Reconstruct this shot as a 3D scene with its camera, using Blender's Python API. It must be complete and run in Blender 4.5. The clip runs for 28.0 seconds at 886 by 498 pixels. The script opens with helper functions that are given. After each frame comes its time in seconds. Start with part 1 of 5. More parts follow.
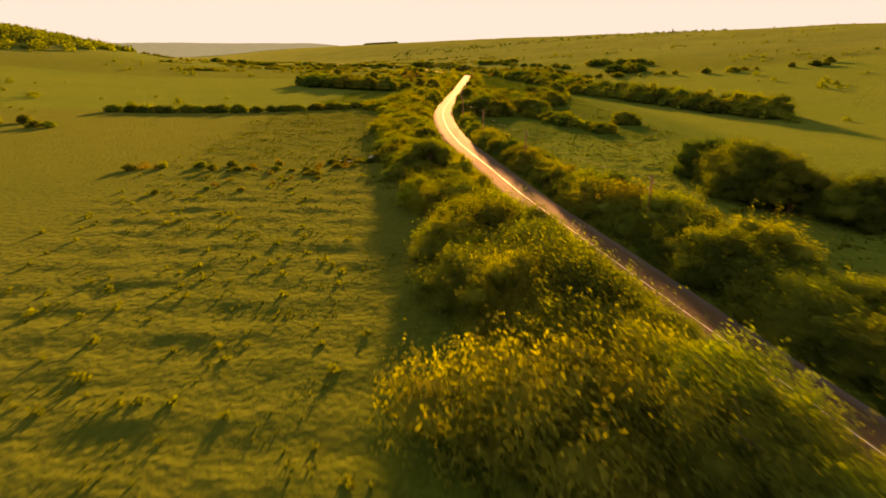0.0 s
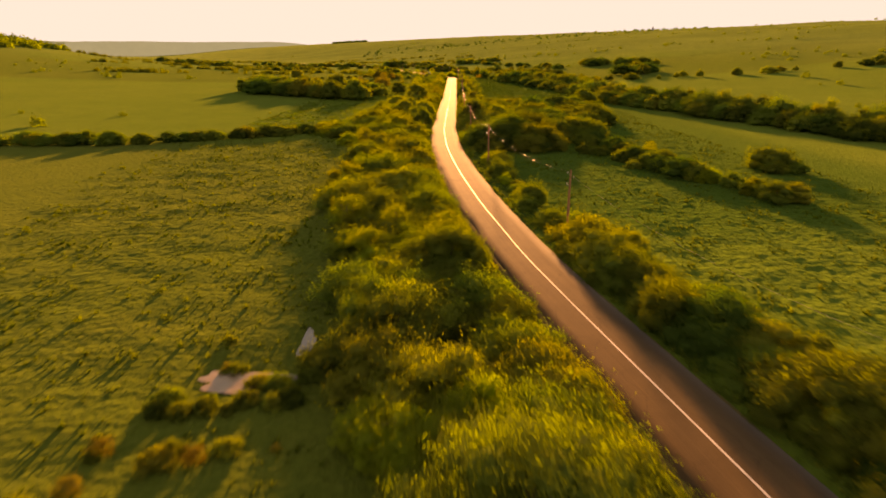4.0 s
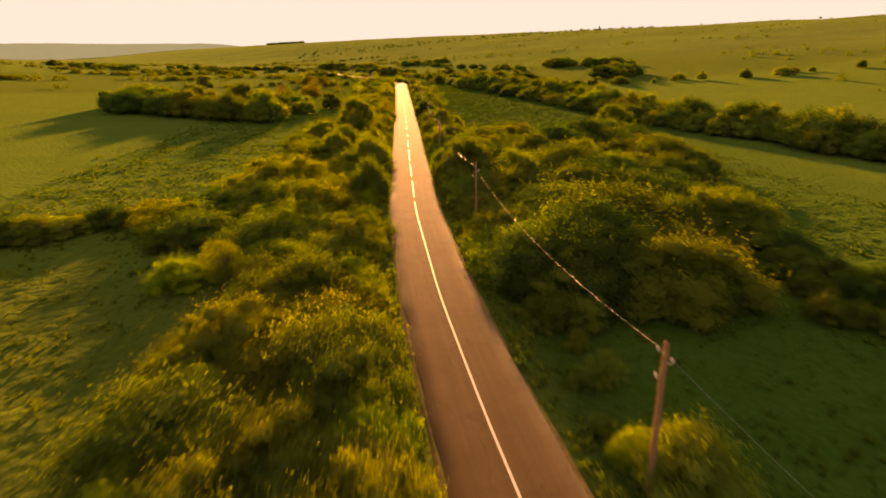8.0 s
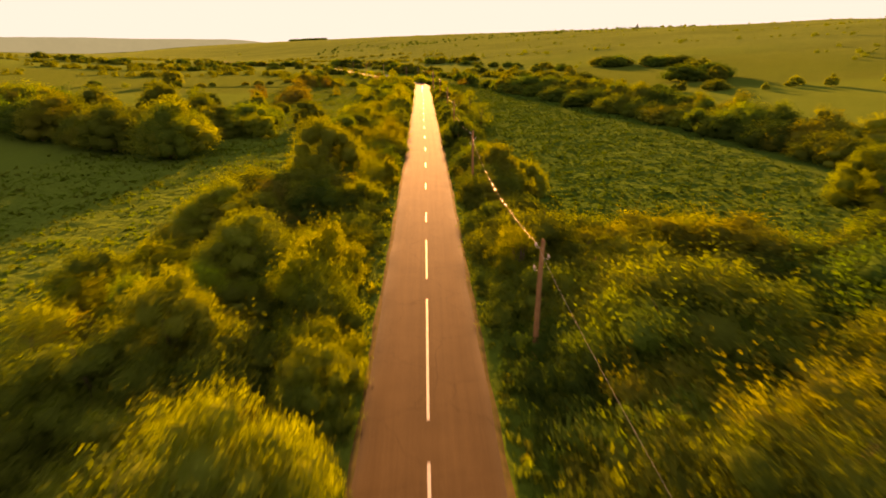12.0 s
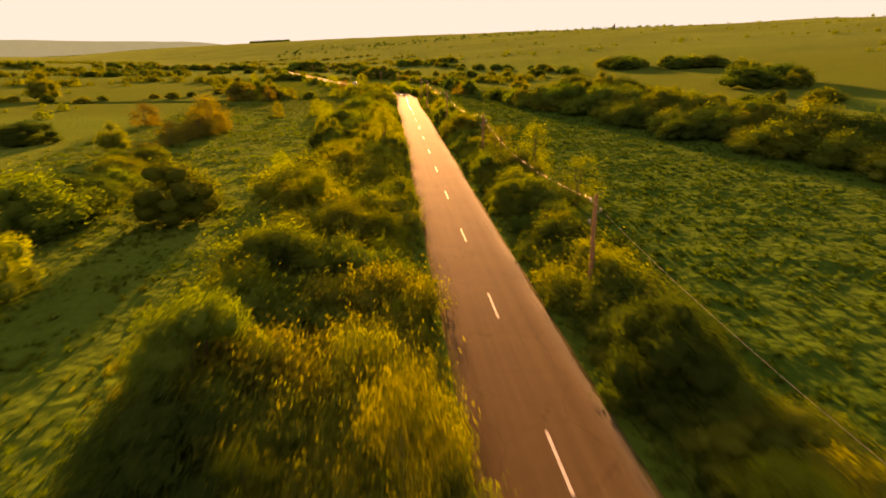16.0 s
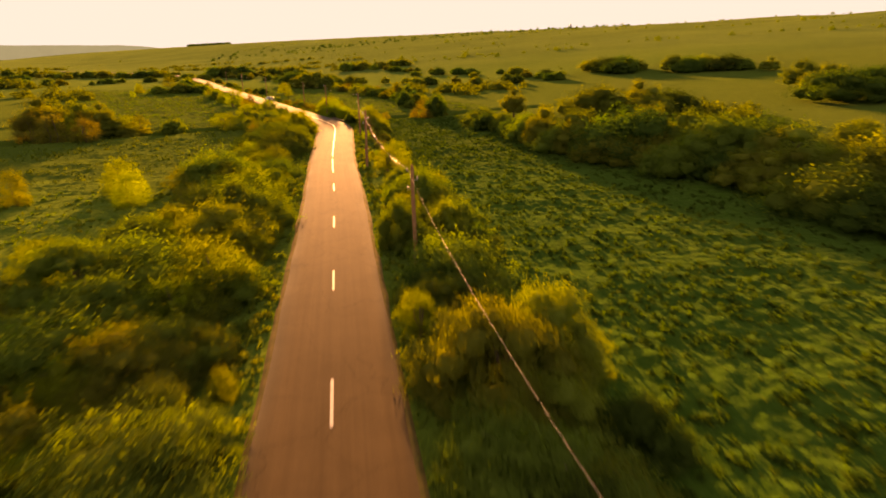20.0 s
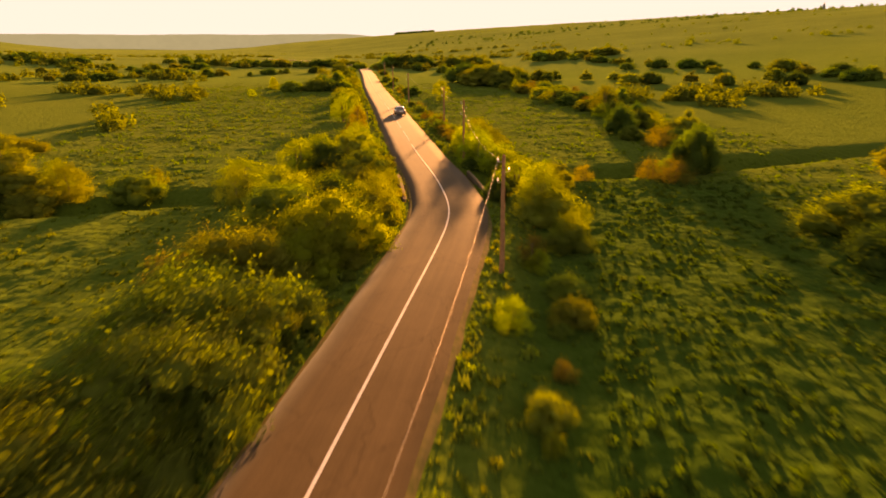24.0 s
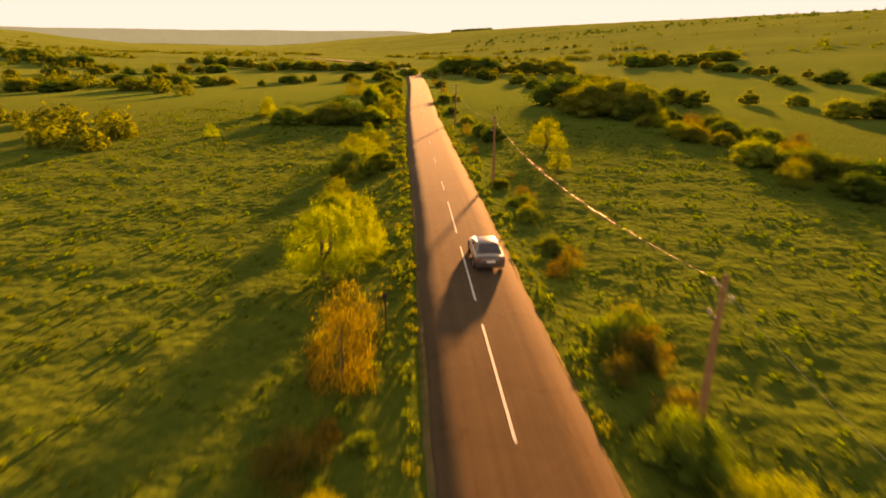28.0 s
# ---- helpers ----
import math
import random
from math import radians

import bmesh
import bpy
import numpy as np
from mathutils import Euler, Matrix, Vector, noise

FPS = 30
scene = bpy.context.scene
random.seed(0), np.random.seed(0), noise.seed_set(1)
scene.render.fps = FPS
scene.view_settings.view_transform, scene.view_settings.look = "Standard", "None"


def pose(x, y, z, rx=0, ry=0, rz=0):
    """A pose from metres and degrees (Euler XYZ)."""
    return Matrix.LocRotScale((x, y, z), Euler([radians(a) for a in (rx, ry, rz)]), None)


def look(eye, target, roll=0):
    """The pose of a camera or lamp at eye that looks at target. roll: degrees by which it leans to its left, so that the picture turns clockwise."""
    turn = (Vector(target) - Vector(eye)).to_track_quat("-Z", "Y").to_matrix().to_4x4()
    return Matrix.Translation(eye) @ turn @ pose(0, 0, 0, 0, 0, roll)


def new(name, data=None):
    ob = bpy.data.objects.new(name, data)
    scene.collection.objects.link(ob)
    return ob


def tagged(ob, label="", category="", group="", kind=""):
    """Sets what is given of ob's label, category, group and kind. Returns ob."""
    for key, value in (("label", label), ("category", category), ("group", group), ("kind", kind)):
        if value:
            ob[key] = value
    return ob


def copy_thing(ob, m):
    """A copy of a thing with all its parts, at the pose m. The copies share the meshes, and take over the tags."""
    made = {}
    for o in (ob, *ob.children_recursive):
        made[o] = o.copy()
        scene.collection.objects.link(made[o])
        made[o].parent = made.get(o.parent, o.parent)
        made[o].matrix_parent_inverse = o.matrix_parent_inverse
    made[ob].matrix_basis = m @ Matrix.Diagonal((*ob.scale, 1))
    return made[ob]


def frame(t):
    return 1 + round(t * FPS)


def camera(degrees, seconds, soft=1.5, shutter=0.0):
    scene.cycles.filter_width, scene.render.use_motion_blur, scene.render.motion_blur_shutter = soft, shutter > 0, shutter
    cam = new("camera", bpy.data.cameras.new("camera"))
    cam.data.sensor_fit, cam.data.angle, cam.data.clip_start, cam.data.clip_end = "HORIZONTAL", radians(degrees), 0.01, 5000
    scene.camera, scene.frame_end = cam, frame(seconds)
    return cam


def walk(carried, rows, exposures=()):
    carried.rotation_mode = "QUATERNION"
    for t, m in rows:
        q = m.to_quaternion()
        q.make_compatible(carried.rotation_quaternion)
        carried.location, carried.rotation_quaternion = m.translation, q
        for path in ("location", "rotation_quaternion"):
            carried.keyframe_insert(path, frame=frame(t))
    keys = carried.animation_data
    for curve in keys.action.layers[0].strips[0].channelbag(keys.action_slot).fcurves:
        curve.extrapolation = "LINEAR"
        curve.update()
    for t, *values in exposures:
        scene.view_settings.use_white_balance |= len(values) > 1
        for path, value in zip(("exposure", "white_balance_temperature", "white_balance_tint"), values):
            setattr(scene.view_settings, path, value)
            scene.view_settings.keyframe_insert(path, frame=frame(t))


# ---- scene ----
cam = camera(75.2, 28.0, soft=1.7, shutter=0.5)
METRES, EYE, TILT, LEAN, TURN = 476.0, 16.0, -18.6, 0.0, 0.0
ROWS = [
    (0.0, 0.0, 0.0, 0.0, 0.0, 0.0, 0.0),
    (0.5, -0.0015, 0.0185, 0.0061, -0.03, -0.07, -0.03),
    (1.0, -0.0032, 0.037, 0.0123, -0.02, -0.11, -0.09),
    (1.5, -0.005, 0.0556, 0.0182, -0.15, -0.15, -0.04),
    (2.0, -0.0067, 0.0743, 0.0242, -0.42, -0.19, 0.08),
    (2.5, -0.0084, 0.0928, 0.0301, -0.78, -0.17, 0.21),
    (3.0, -0.01, 0.1113, 0.0363, -1.04, -0.13, 0.26),
    (3.5, -0.0116, 0.13, 0.0425, -1.65, -0.12, 0.5),
    (4.0, -0.0131, 0.1486, 0.0487, -2.68, -0.1, 0.94),
    (4.5, -0.0143, 0.1672, 0.0549, -3.72, -0.08, 1.36),
    (6.5, -0.0149, 0.2426, 0.0797, -7.29, -0.13, 2.91),
    (7.0, -0.0139, 0.2611, 0.0859, -7.58, -0.15, 2.93),
    (7.5, -0.0126, 0.2796, 0.0921, -7.78, -0.17, 2.96),
    (8.0, -0.011, 0.2982, 0.0981, -7.9, -0.17, 2.98),
    (8.5, -0.0092, 0.3165, 0.1039, -7.93, -0.19, 2.95),
    (9.0, -0.0071, 0.3348, 0.1096, -7.85, -0.2, 2.93),
    (9.5, -0.0051, 0.3531, 0.1152, -7.81, -0.22, 2.87),
    (10.0, -0.003, 0.3715, 0.1206, -7.56, -0.22, 2.74),
    (10.5, -0.0011, 0.3897, 0.1259, -6.95, -0.21, 2.42),
    (11.0, 0.0005, 0.4079, 0.1313, -6.42, -0.22, 2.12),
    (11.5, 0.0018, 0.4258, 0.1368, -6.16, -0.18, 1.9),
    (12.0, 0.0028, 0.444, 0.1425, -5.91, -0.18, 1.63),
    (12.5, 0.0035, 0.462, 0.1482, -5.72, -0.15, 1.55),
    (14.5, 0.0034, 0.534, 0.1717, -6.49, -0.12, 1.98),
    (15.0, 0.0031, 0.5522, 0.1778, -7.05, -0.11, 2.17),
    (15.5, 0.0032, 0.5703, 0.1837, -7.75, -0.12, 2.4),
    (16.0, 0.0034, 0.5884, 0.1894, -8.88, -0.11, 2.83),
    (16.5, 0.0042, 0.6068, 0.1951, -10.21, -0.1, 3.38),
    (17.0, 0.0056, 0.6251, 0.2008, -12.11, -0.17, 4.23),
    (17.5, 0.0075, 0.6434, 0.2065, -13.87, -0.26, 4.84),
    (18.0, 0.0104, 0.6616, 0.2125, -14.56, -0.25, 5.31),
    (18.5, 0.0139, 0.6788, 0.2187, -14.87, -0.28, 5.48),
    (19.0, 0.0181, 0.696, 0.2251, -15.03, -0.3, 5.59),
    (19.5, 0.0225, 0.7129, 0.2312, -14.78, -0.28, 5.51),
    (20.0, 0.0273, 0.7298, 0.2375, -13.22, -0.21, 4.72),
    (20.5, 0.0322, 0.7466, 0.2439, -11.76, -0.15, 4.11),
    (22.5, 0.0454, 0.8151, 0.2663, -1.78, -0.5, 1.78),
    (23.0, 0.0471, 0.8322, 0.2721, 0.56, -0.53, 0.63),
    (23.5, 0.0477, 0.8496, 0.2778, 2.78, -0.6, -0.42),
    (24.0, 0.0473, 0.8671, 0.2839, 4.53, -0.77, -1.23),
    (24.5, 0.0461, 0.8846, 0.29, 5.95, -0.87, -1.88),
    (25.0, 0.0439, 0.9022, 0.2961, 7.11, -0.96, -2.37),
    (25.5, 0.041, 0.9197, 0.3024, 8.01, -1.06, -2.74),
    (26.0, 0.0373, 0.937, 0.3086, 8.59, -1.09, -3.11),
    (26.5, 0.0332, 0.9544, 0.3148, 9.04, -1.17, -3.35),
    (27.0, 0.0289, 0.9717, 0.3211, 9.45, -1.21, -3.54),
    (27.5, 0.0244, 0.9892, 0.3275, 9.61, -1.19, -3.68),
    (28.0, 0.0194, 1.007, 0.3341, 9.3, -1.17, -3.45),
]
walk(cam, [(t, pose(0, 0, EYE, TILT, LEAN, TURN) @ pose(METRES * x, METRES * y, METRES * z, 90 + pitch, roll, yaw)) for t, x, y, z, yaw, pitch, roll in ROWS],
     exposures=((0, 2.42, 16000, 42), (8, 2.42, 16000, 42), (11, 2.57, 16000, 42), (16, 2.47, 16000, 42), (20, 2.47, 16000, 42), (24, 2.57, 16000, 42), (28, 2.57, 16000, 42)))

# ---- light ----
SUN_AZ, SUN_EL = 5.0, 8.0
world = bpy.data.worlds.new("sky")
scene.world = world
world.use_nodes = True
wn = world.node_tree
sky = wn.nodes.new("ShaderNodeTexSky")
sky.sky_type = "NISHITA"
sky.sun_disc = False
sky.sun_elevation, sky.sun_rotation = radians(SUN_EL), radians(SUN_AZ)
sky.air_density, sky.dust_density, sky.ozone_density = 1.0, 1.5, 1.5
wn.nodes["Background"].inputs["Strength"].default_value = 0.085
pale = wn.nodes.new("ShaderNodeHueSaturation")
pale.inputs["Saturation"].default_value = 0.6
wn.links.new(sky.outputs[0], pale.inputs["Color"])
# the evening haze evens out the glow round the sun
haze = wn.nodes.new("ShaderNodeVectorMath")
haze.operation = "MINIMUM"
haze.inputs[1].default_value = (1.46, 1.98, 2.45)
wn.links.new(pale.outputs[0], haze.inputs[0])
wn.links.new(haze.outputs[0], wn.nodes["Background"].inputs["Color"])
sun = new("sun", bpy.data.lights.new("sun", "SUN"))
sun.data.energy, sun.data.angle, sun.data.color = 5.4, radians(2.5), (1.0, 0.58, 0.26)
_az, _el = radians(SUN_AZ), radians(SUN_EL)
sun.matrix_world = look((math.sin(_az) * 50, math.cos(_az) * 50, math.tan(_el) * 50), (0, 0, 0))


# ---- materials ----
def material(name, rough=0.8):
    m = bpy.data.materials.new(name)
    m.use_nodes = True
    b = m.node_tree.nodes["Principled BSDF"]
    b.inputs["Roughness"].default_value = rough
    return m, m.node_tree, b


def add(tree, kind, **inputs):
    n = tree.nodes.new(kind)
    for k, v in inputs.items():
        n.inputs[k.replace("_", " ")].default_value = v
    return n


def noise_tex(tree, vec, scale, detail=4.0, rough=0.6):
    n = add(tree, "ShaderNodeTexNoise", Scale=scale, Detail=detail, Roughness=rough)
    tree.links.new(vec, n.inputs["Vector"])
    return n.outputs["Fac"]


def ramp(tree, fac, *stops):
    r = tree.nodes.new("ShaderNodeValToRGB")
    while len(r.color_ramp.elements) < len(stops):
        r.color_ramp.elements.new(0.5)
    for e, (p, c) in zip(r.color_ramp.elements, stops):
        e.position, e.color = p, (*c, 1)
    tree.links.new(fac, r.inputs[0])
    return r.outputs[0]


def mix(tree, fac, a, b, blend="MIX"):
    n = tree.nodes.new("ShaderNodeMix")
    n.data_type, n.blend_type = "RGBA", blend
    for sock, v in ((n.inputs[0], fac), (n.inputs[6], a), (n.inputs[7], b)):
        if isinstance(v, (int, float)):
            sock.default_value = v
        elif isinstance(v, tuple):
            sock.default_value = (*v, 1)
        else:
            tree.links.new(v, sock)
    return n.outputs[2]


def bump(tree, bsdf, height, strength, distance):
    n = add(tree, "ShaderNodeBump", Strength=strength, Distance=distance)
    tree.links.new(height, n.inputs["Height"])
    tree.links.new(n.outputs[0], bsdf.inputs["Normal"])


def place_vec(tree):
    return tree.nodes.new("ShaderNodeNewGeometry").outputs["Position"]


def ground_material():
    m, t, b = material("meadow", 0.95)
    v = place_vec(t)
    fine = noise_tex(t, v, 2.6, 5.0, 0.7)
    mid = noise_tex(t, v, 0.16, 4.0, 0.6)
    big = noise_tex(t, v, 0.018, 3.0, 0.55)
    c1 = ramp(t, fine, (0.3, (0.036, 0.078, 0.013)), (0.5, (0.07, 0.128, 0.02)), (0.72, (0.11, 0.158, 0.032)))
    c2 = ramp(t, mid, (0.3, (0.042, 0.092, 0.015)), (0.6, (0.082, 0.137, 0.023)), (0.8, (0.125, 0.142, 0.037)))
    c3 = ramp(t, big, (0.35, (0.06, 0.14, 0.022)), (0.65, (0.125, 0.182, 0.036)))
    c = mix(t, 0.5, c1, mix(t, 0.5, c2, c3))
    # the lusher hay meadow east of the road; its dark tint also holds painted shade
    sep = t.nodes.new("ShaderNodeSeparateXYZ")
    t.links.new(v, sep.inputs[0])

    def band(sock, lo, hi):
        n = t.nodes.new("ShaderNodeMapRange")
        n.interpolation_type = "SMOOTHSTEP"
        n.inputs["From Min"].default_value, n.inputs["From Max"].default_value = lo, hi
        t.links.new(sock, n.inputs["Value"])
        return n.outputs[0]

    def calc(op, a, bb):
        n = t.nodes.new("ShaderNodeMath")
        n.operation = op
        for sock, val in ((n.inputs[0], a), (n.inputs[1], bb)):
            if isinstance(val, float):
                sock.default_value = val
            else:
                t.links.new(val, sock)
        return n.outputs[0]

    lane = calc("SUBTRACT", sep.outputs[0], calc("MULTIPLY", sep.outputs[1], 0.07))
    lane = calc("ADD", lane, calc("MULTIPLY", mid, 4.0))
    lush = calc("MULTIPLY", band(lane, -7.5, -4.5), calc("MULTIPLY", band(sep.outputs[1], 118.0, 140.0), band(sep.outputs[1], 494.0, 488.0)))
    lush = calc("MULTIPLY", lush, band(sep.outputs[0], 75.0, 62.0))
    old = calc("MULTIPLY", band(lane, 2.0, -6.0), band(sep.outputs[1], 215.0, 190.0))
    c = mix(t, old, c, mix(t, 1.0, c, (0.98, 0.8, 0.9), "MULTIPLY"))
    # around the bridge and beyond: olive tint, darkened with shade painted in
    low = calc("MULTIPLY", band(sep.outputs[1], 425.0, 445.0), band(sep.outputs[1], 660.0, 600.0))
    c = mix(t, low, c, mix(t, 1.0, c, (0.78, 0.75, 0.74), "MULTIPLY"))
    dry = ramp(t, noise_tex(t, v, 0.009, 5.0, 0.6), (0.35, (0.062, 0.102, 0.03)), (0.65, (0.104, 0.15, 0.044)))
    c = mix(t, calc("MULTIPLY", calc("MAXIMUM", band(sep.outputs[2], 8.0, 26.0), band(sep.outputs[1], 580.0, 900.0)), 0.75), c, dry)
    c = mix(t, lush, c, mix(t, 1.0, c, (0.44, 0.66, 0.62), "MULTIPLY"))
    c = mix(t, 1.0, c, (0.7, 0.76, 0.7), "MULTIPLY")
    t.links.new(c, b.inputs["Base Color"])
    b.inputs["Specular IOR Level"].default_value = 0.0
    b.inputs["Sheen Weight"].default_value = 0.042
    b.inputs["Sheen Roughness"].default_value = 0.4
    b.inputs["Sheen Tint"].default_value = (0.58, 0.85, 0.32, 1)
    lumps = noise_tex(t, v, 1.5, 2.5, 0.5)
    relief = calc("ADD", calc("MULTIPLY", fine, 0.3), lumps)
    bump(t, b, relief, 1.0, 0.3)
    return m


def leaf_material(name, dark, light, glow, share=0.5):
    m, t, b = material(name, 0.65)
    b.inputs["Specular IOR Level"].default_value = 0.0
    info = t.nodes.new("ShaderNodeObjectInfo").outputs["Random"]
    isl = t.nodes.new("ShaderNodeNewGeometry").outputs["Random Per Island"]
    tc = t.nodes.new("ShaderNodeTexCoord").outputs["Object"]
    mott = noise_tex(t, tc, 5.0, 4.0, 0.75)
    half = t.nodes.new("ShaderNodeMix")
    half.inputs[0].default_value = 0.5
    t.links.new(isl, half.inputs[2])
    t.links.new(mott, half.inputs[3])
    c = ramp(t, half.outputs[0], (0.15, dark), (0.85, light))
    hs = add(t, "ShaderNodeHueSaturation", Saturation=1.0)
    mr = add(t, "ShaderNodeMapRange", To_Min=0.8, To_Max=1.2)
    t.links.new(info, mr.inputs["Value"])
    t.links.new(mr.outputs[0], hs.inputs["Value"])
    mh = add(t, "ShaderNodeMapRange", To_Min=0.475, To_Max=0.515)
    t.links.new(info, mh.inputs["Value"])
    t.links.new(mh.outputs[0], hs.inputs["Hue"])
    t.links.new(c, hs.inputs["Color"])
    t.links.new(hs.outputs[0], b.inputs["Base Color"])
    tr = t.nodes.new("ShaderNodeBsdfTranslucent")
    gl = mix(t, 1.0, hs.outputs[0], glow, "MULTIPLY")
    t.links.new(gl, tr.inputs["Color"])
    ms = t.nodes.new("ShaderNodeMixShader")
    ms.inputs[0].default_value = share
    t.links.new(b.outputs[0], ms.inputs[1])
    t.links.new(tr.outputs[0], ms.inputs[2])
    t.links.new(ms.outputs[0], t.nodes["Material Output"].inputs["Surface"])
    return m


def plain(name, low, high, scale, rough=0.8, metal=0.0, relief=0.0):
    m, t, b = material(name, rough)
    tc = t.nodes.new("ShaderNodeTexCoord").outputs["Object"]
    f = noise_tex(t, tc, scale, 5.0, 0.65)
    t.links.new(ramp(t, f, (0.3, low), (0.7, high)), b.inputs["Base Color"])
    b.inputs["Metallic"].default_value = metal
    if rough > 0.75:
        b.inputs["Specular IOR Level"].default_value = 0.02
    if relief:
        bump(t, b, f, 0.6, relief)
    return m


def asphalt_material():
    m, t, b = material("asphalt", 0.95)
    b.inputs["Specular IOR Level"].default_value = 0.02
    b.inputs["Sheen Weight"].default_value = 0.09
    b.inputs["Sheen Roughness"].default_value = 0.35
    b.inputs["Sheen Tint"].default_value = (0.62, 0.8, 1.0, 1)
    v = place_vec(t)
    grit = noise_tex(t, v, 24.0, 3.0, 0.7)
    patch = noise_tex(t, v, 0.35, 5.0, 0.65)
    c = mix(t, 0.5, ramp(t, grit, (0.3, (0.066, 0.047, 0.027)), (0.7, (0.126, 0.091, 0.053))),
            ramp(t, patch, (0.3, (0.076, 0.054, 0.031)), (0.7, (0.118, 0.085, 0.049))))
    # streaks that the wheels have worn along the lanes
    uv = t.nodes.new("ShaderNodeUVMap").outputs[0]
    long = add(t, "ShaderNodeMapping", Scale=(1.0, 0.02, 1.0))
    t.links.new(uv, long.inputs["Vector"])
    streak = ramp(t, noise_tex(t, long.outputs[0], 2.3, 4.0, 0.65), (0.3, (0.72, 0.71, 0.7)), (0.7, (1.02, 1.02, 1.02)))
    c = mix(t, 0.8, c, mix(t, 1.0, streak, (0.8, 0.77, 0.72), "MULTIPLY"), "MULTIPLY")
    vo = t.nodes.new("ShaderNodeTexVoronoi")
    vo.feature = "DISTANCE_TO_EDGE"
    vo.inputs["Scale"].default_value = 0.28
    warp = add(t, "ShaderNodeVectorMath")
    warp.operation = "ADD"
    wv = add(t, "ShaderNodeTexNoise", Scale=0.8, Detail=4.0)
    t.links.new(v, wv.inputs["Vector"])
    t.links.new(v, warp.inputs[0])
    t.links.new(wv.outputs["Color"], warp.inputs[1])
    t.links.new(warp.outputs[0], vo.inputs["Vector"])
    crack = ramp(t, vo.outputs["Distance"], (0.0, (0.6, 0.6, 0.6)), (0.012, (1, 1, 1)))
    t.links.new(mix(t, 0.6, c, crack, "MULTIPLY"), b.inputs["Base Color"])
    bump(t, b, grit, 0.35, 0.01)
    return m


GROUND = ground_material()
ASPHALT = asphalt_material()
PAINT = plain("road_paint", (0.32, 0.31, 0.3), (0.55, 0.54, 0.52), 6.0, 0.6)
PAINT.node_tree.nodes["Principled BSDF"].inputs["Specular IOR Level"].default_value = 0.02
DIRT = plain("verge_dirt", (0.045, 0.055, 0.018), (0.13, 0.1, 0.045), 1.5, 0.95, relief=0.05)
BARK = plain("bark", (0.06, 0.045, 0.03), (0.16, 0.12, 0.08), 7.0, 0.9, relief=0.03)
POLE_WOOD = plain("pole_wood", (0.2, 0.095, 0.048), (0.33, 0.17, 0.09), 5.0, 0.85, relief=0.01)
CERAMIC = plain("insulator_ceramic", (0.36, 0.34, 0.3), (0.46, 0.44, 0.4), 8.0, 0.35)
STEEL = plain("galvanised_steel", (0.35, 0.35, 0.34), (0.55, 0.54, 0.52), 9.0, 0.45, 0.8)
CABLE = plain("cable_aluminium", (0.2, 0.19, 0.17), (0.3, 0.285, 0.26), 9.0, 0.42, 0.9)
CONCRETE = plain("old_concrete", (0.06, 0.052, 0.034), (0.13, 0.105, 0.07), 2.5, 0.9, relief=0.02)
LEAF_GREEN = leaf_material("leaf_green", (0.06, 0.103, 0.021), (0.105, 0.162, 0.031), (1.6, 1.75, 0.7), 0.45)
LEAF_OLIVE = leaf_material("leaf_olive", (0.1, 0.133, 0.025), (0.16, 0.2, 0.036), (1.6, 1.75, 0.7), 0.45)
LEAF_YELLOW = leaf_material("leaf_yellow", (0.115, 0.165, 0.022), (0.175, 0.235, 0.032), (1.7, 1.9, 0.7), 0.52)
LEAF_RUST = leaf_material("leaf_rust", (0.094, 0.096, 0.026), (0.138, 0.136, 0.034), (1.7, 1.62, 0.6), 0.5)
LEAF_DARK = leaf_material("leaf_dark", (0.03, 0.062, 0.015), (0.05, 0.097, 0.02), (1.5, 1.8, 0.8), 0.4)
GRASS = leaf_material("grass_blade", (0.052, 0.1, 0.016), (0.09, 0.146, 0.023), (1.35, 1.55, 0.6), 0.42)
LUSH = leaf_material("lush_grass", (0.024, 0.062, 0.012), (0.046, 0.096, 0.018), (1.2, 1.4, 0.6), 0.35)

# distance haze put into the far ridge as blue-green colour and faint emission
RIDGE, _t, _b = material("ridge_painted_haze", 1.0)
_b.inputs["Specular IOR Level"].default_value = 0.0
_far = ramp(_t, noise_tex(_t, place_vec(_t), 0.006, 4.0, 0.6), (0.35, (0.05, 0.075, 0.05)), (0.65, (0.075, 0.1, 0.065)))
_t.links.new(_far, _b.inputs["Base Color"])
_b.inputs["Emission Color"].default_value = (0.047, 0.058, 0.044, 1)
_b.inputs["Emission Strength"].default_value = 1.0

# ---- lie of the land ----
ROAD_X = ((-60, 33.4), (-40, 30), (-1, 24), (31, 18), (73, 10.2), (94, 7.2), (109, 4.9), (121, 3.2), (140, 1.5), (156, 0.6), (172, 0.1), (187, 0), (210, 0.7),
          (220, 1.4), (240, 2.8), (278, 5.7), (308, 8), (346, 10.6), (392, 13.95), (420, 15.9), (440, 17.0), (456, 18.3), (469, 19.4), (475, 19.7), (479, 19.3), (488, 17.4),
          (501, 13.9), (514, 10.8), (532, 6.4), (551, 1.8), (578, -5), (615, -14), (690, -31), (780, -53), (840, -76), (900, -115), (1000, -200))
ROAD_Z = ((-60, -0.9), (0, -1.0), (126, -1.2), (224, -1.35), (308, -0.85), (397, 0.05), (442, 0.4), (522, 0.95), (620, 1.4), (760, 2.0), (1000, 3.0))
_ys = np.arange(-60, 1001, 1.0)
_k = np.hanning(11)[1:-1]
_k /= _k.sum()


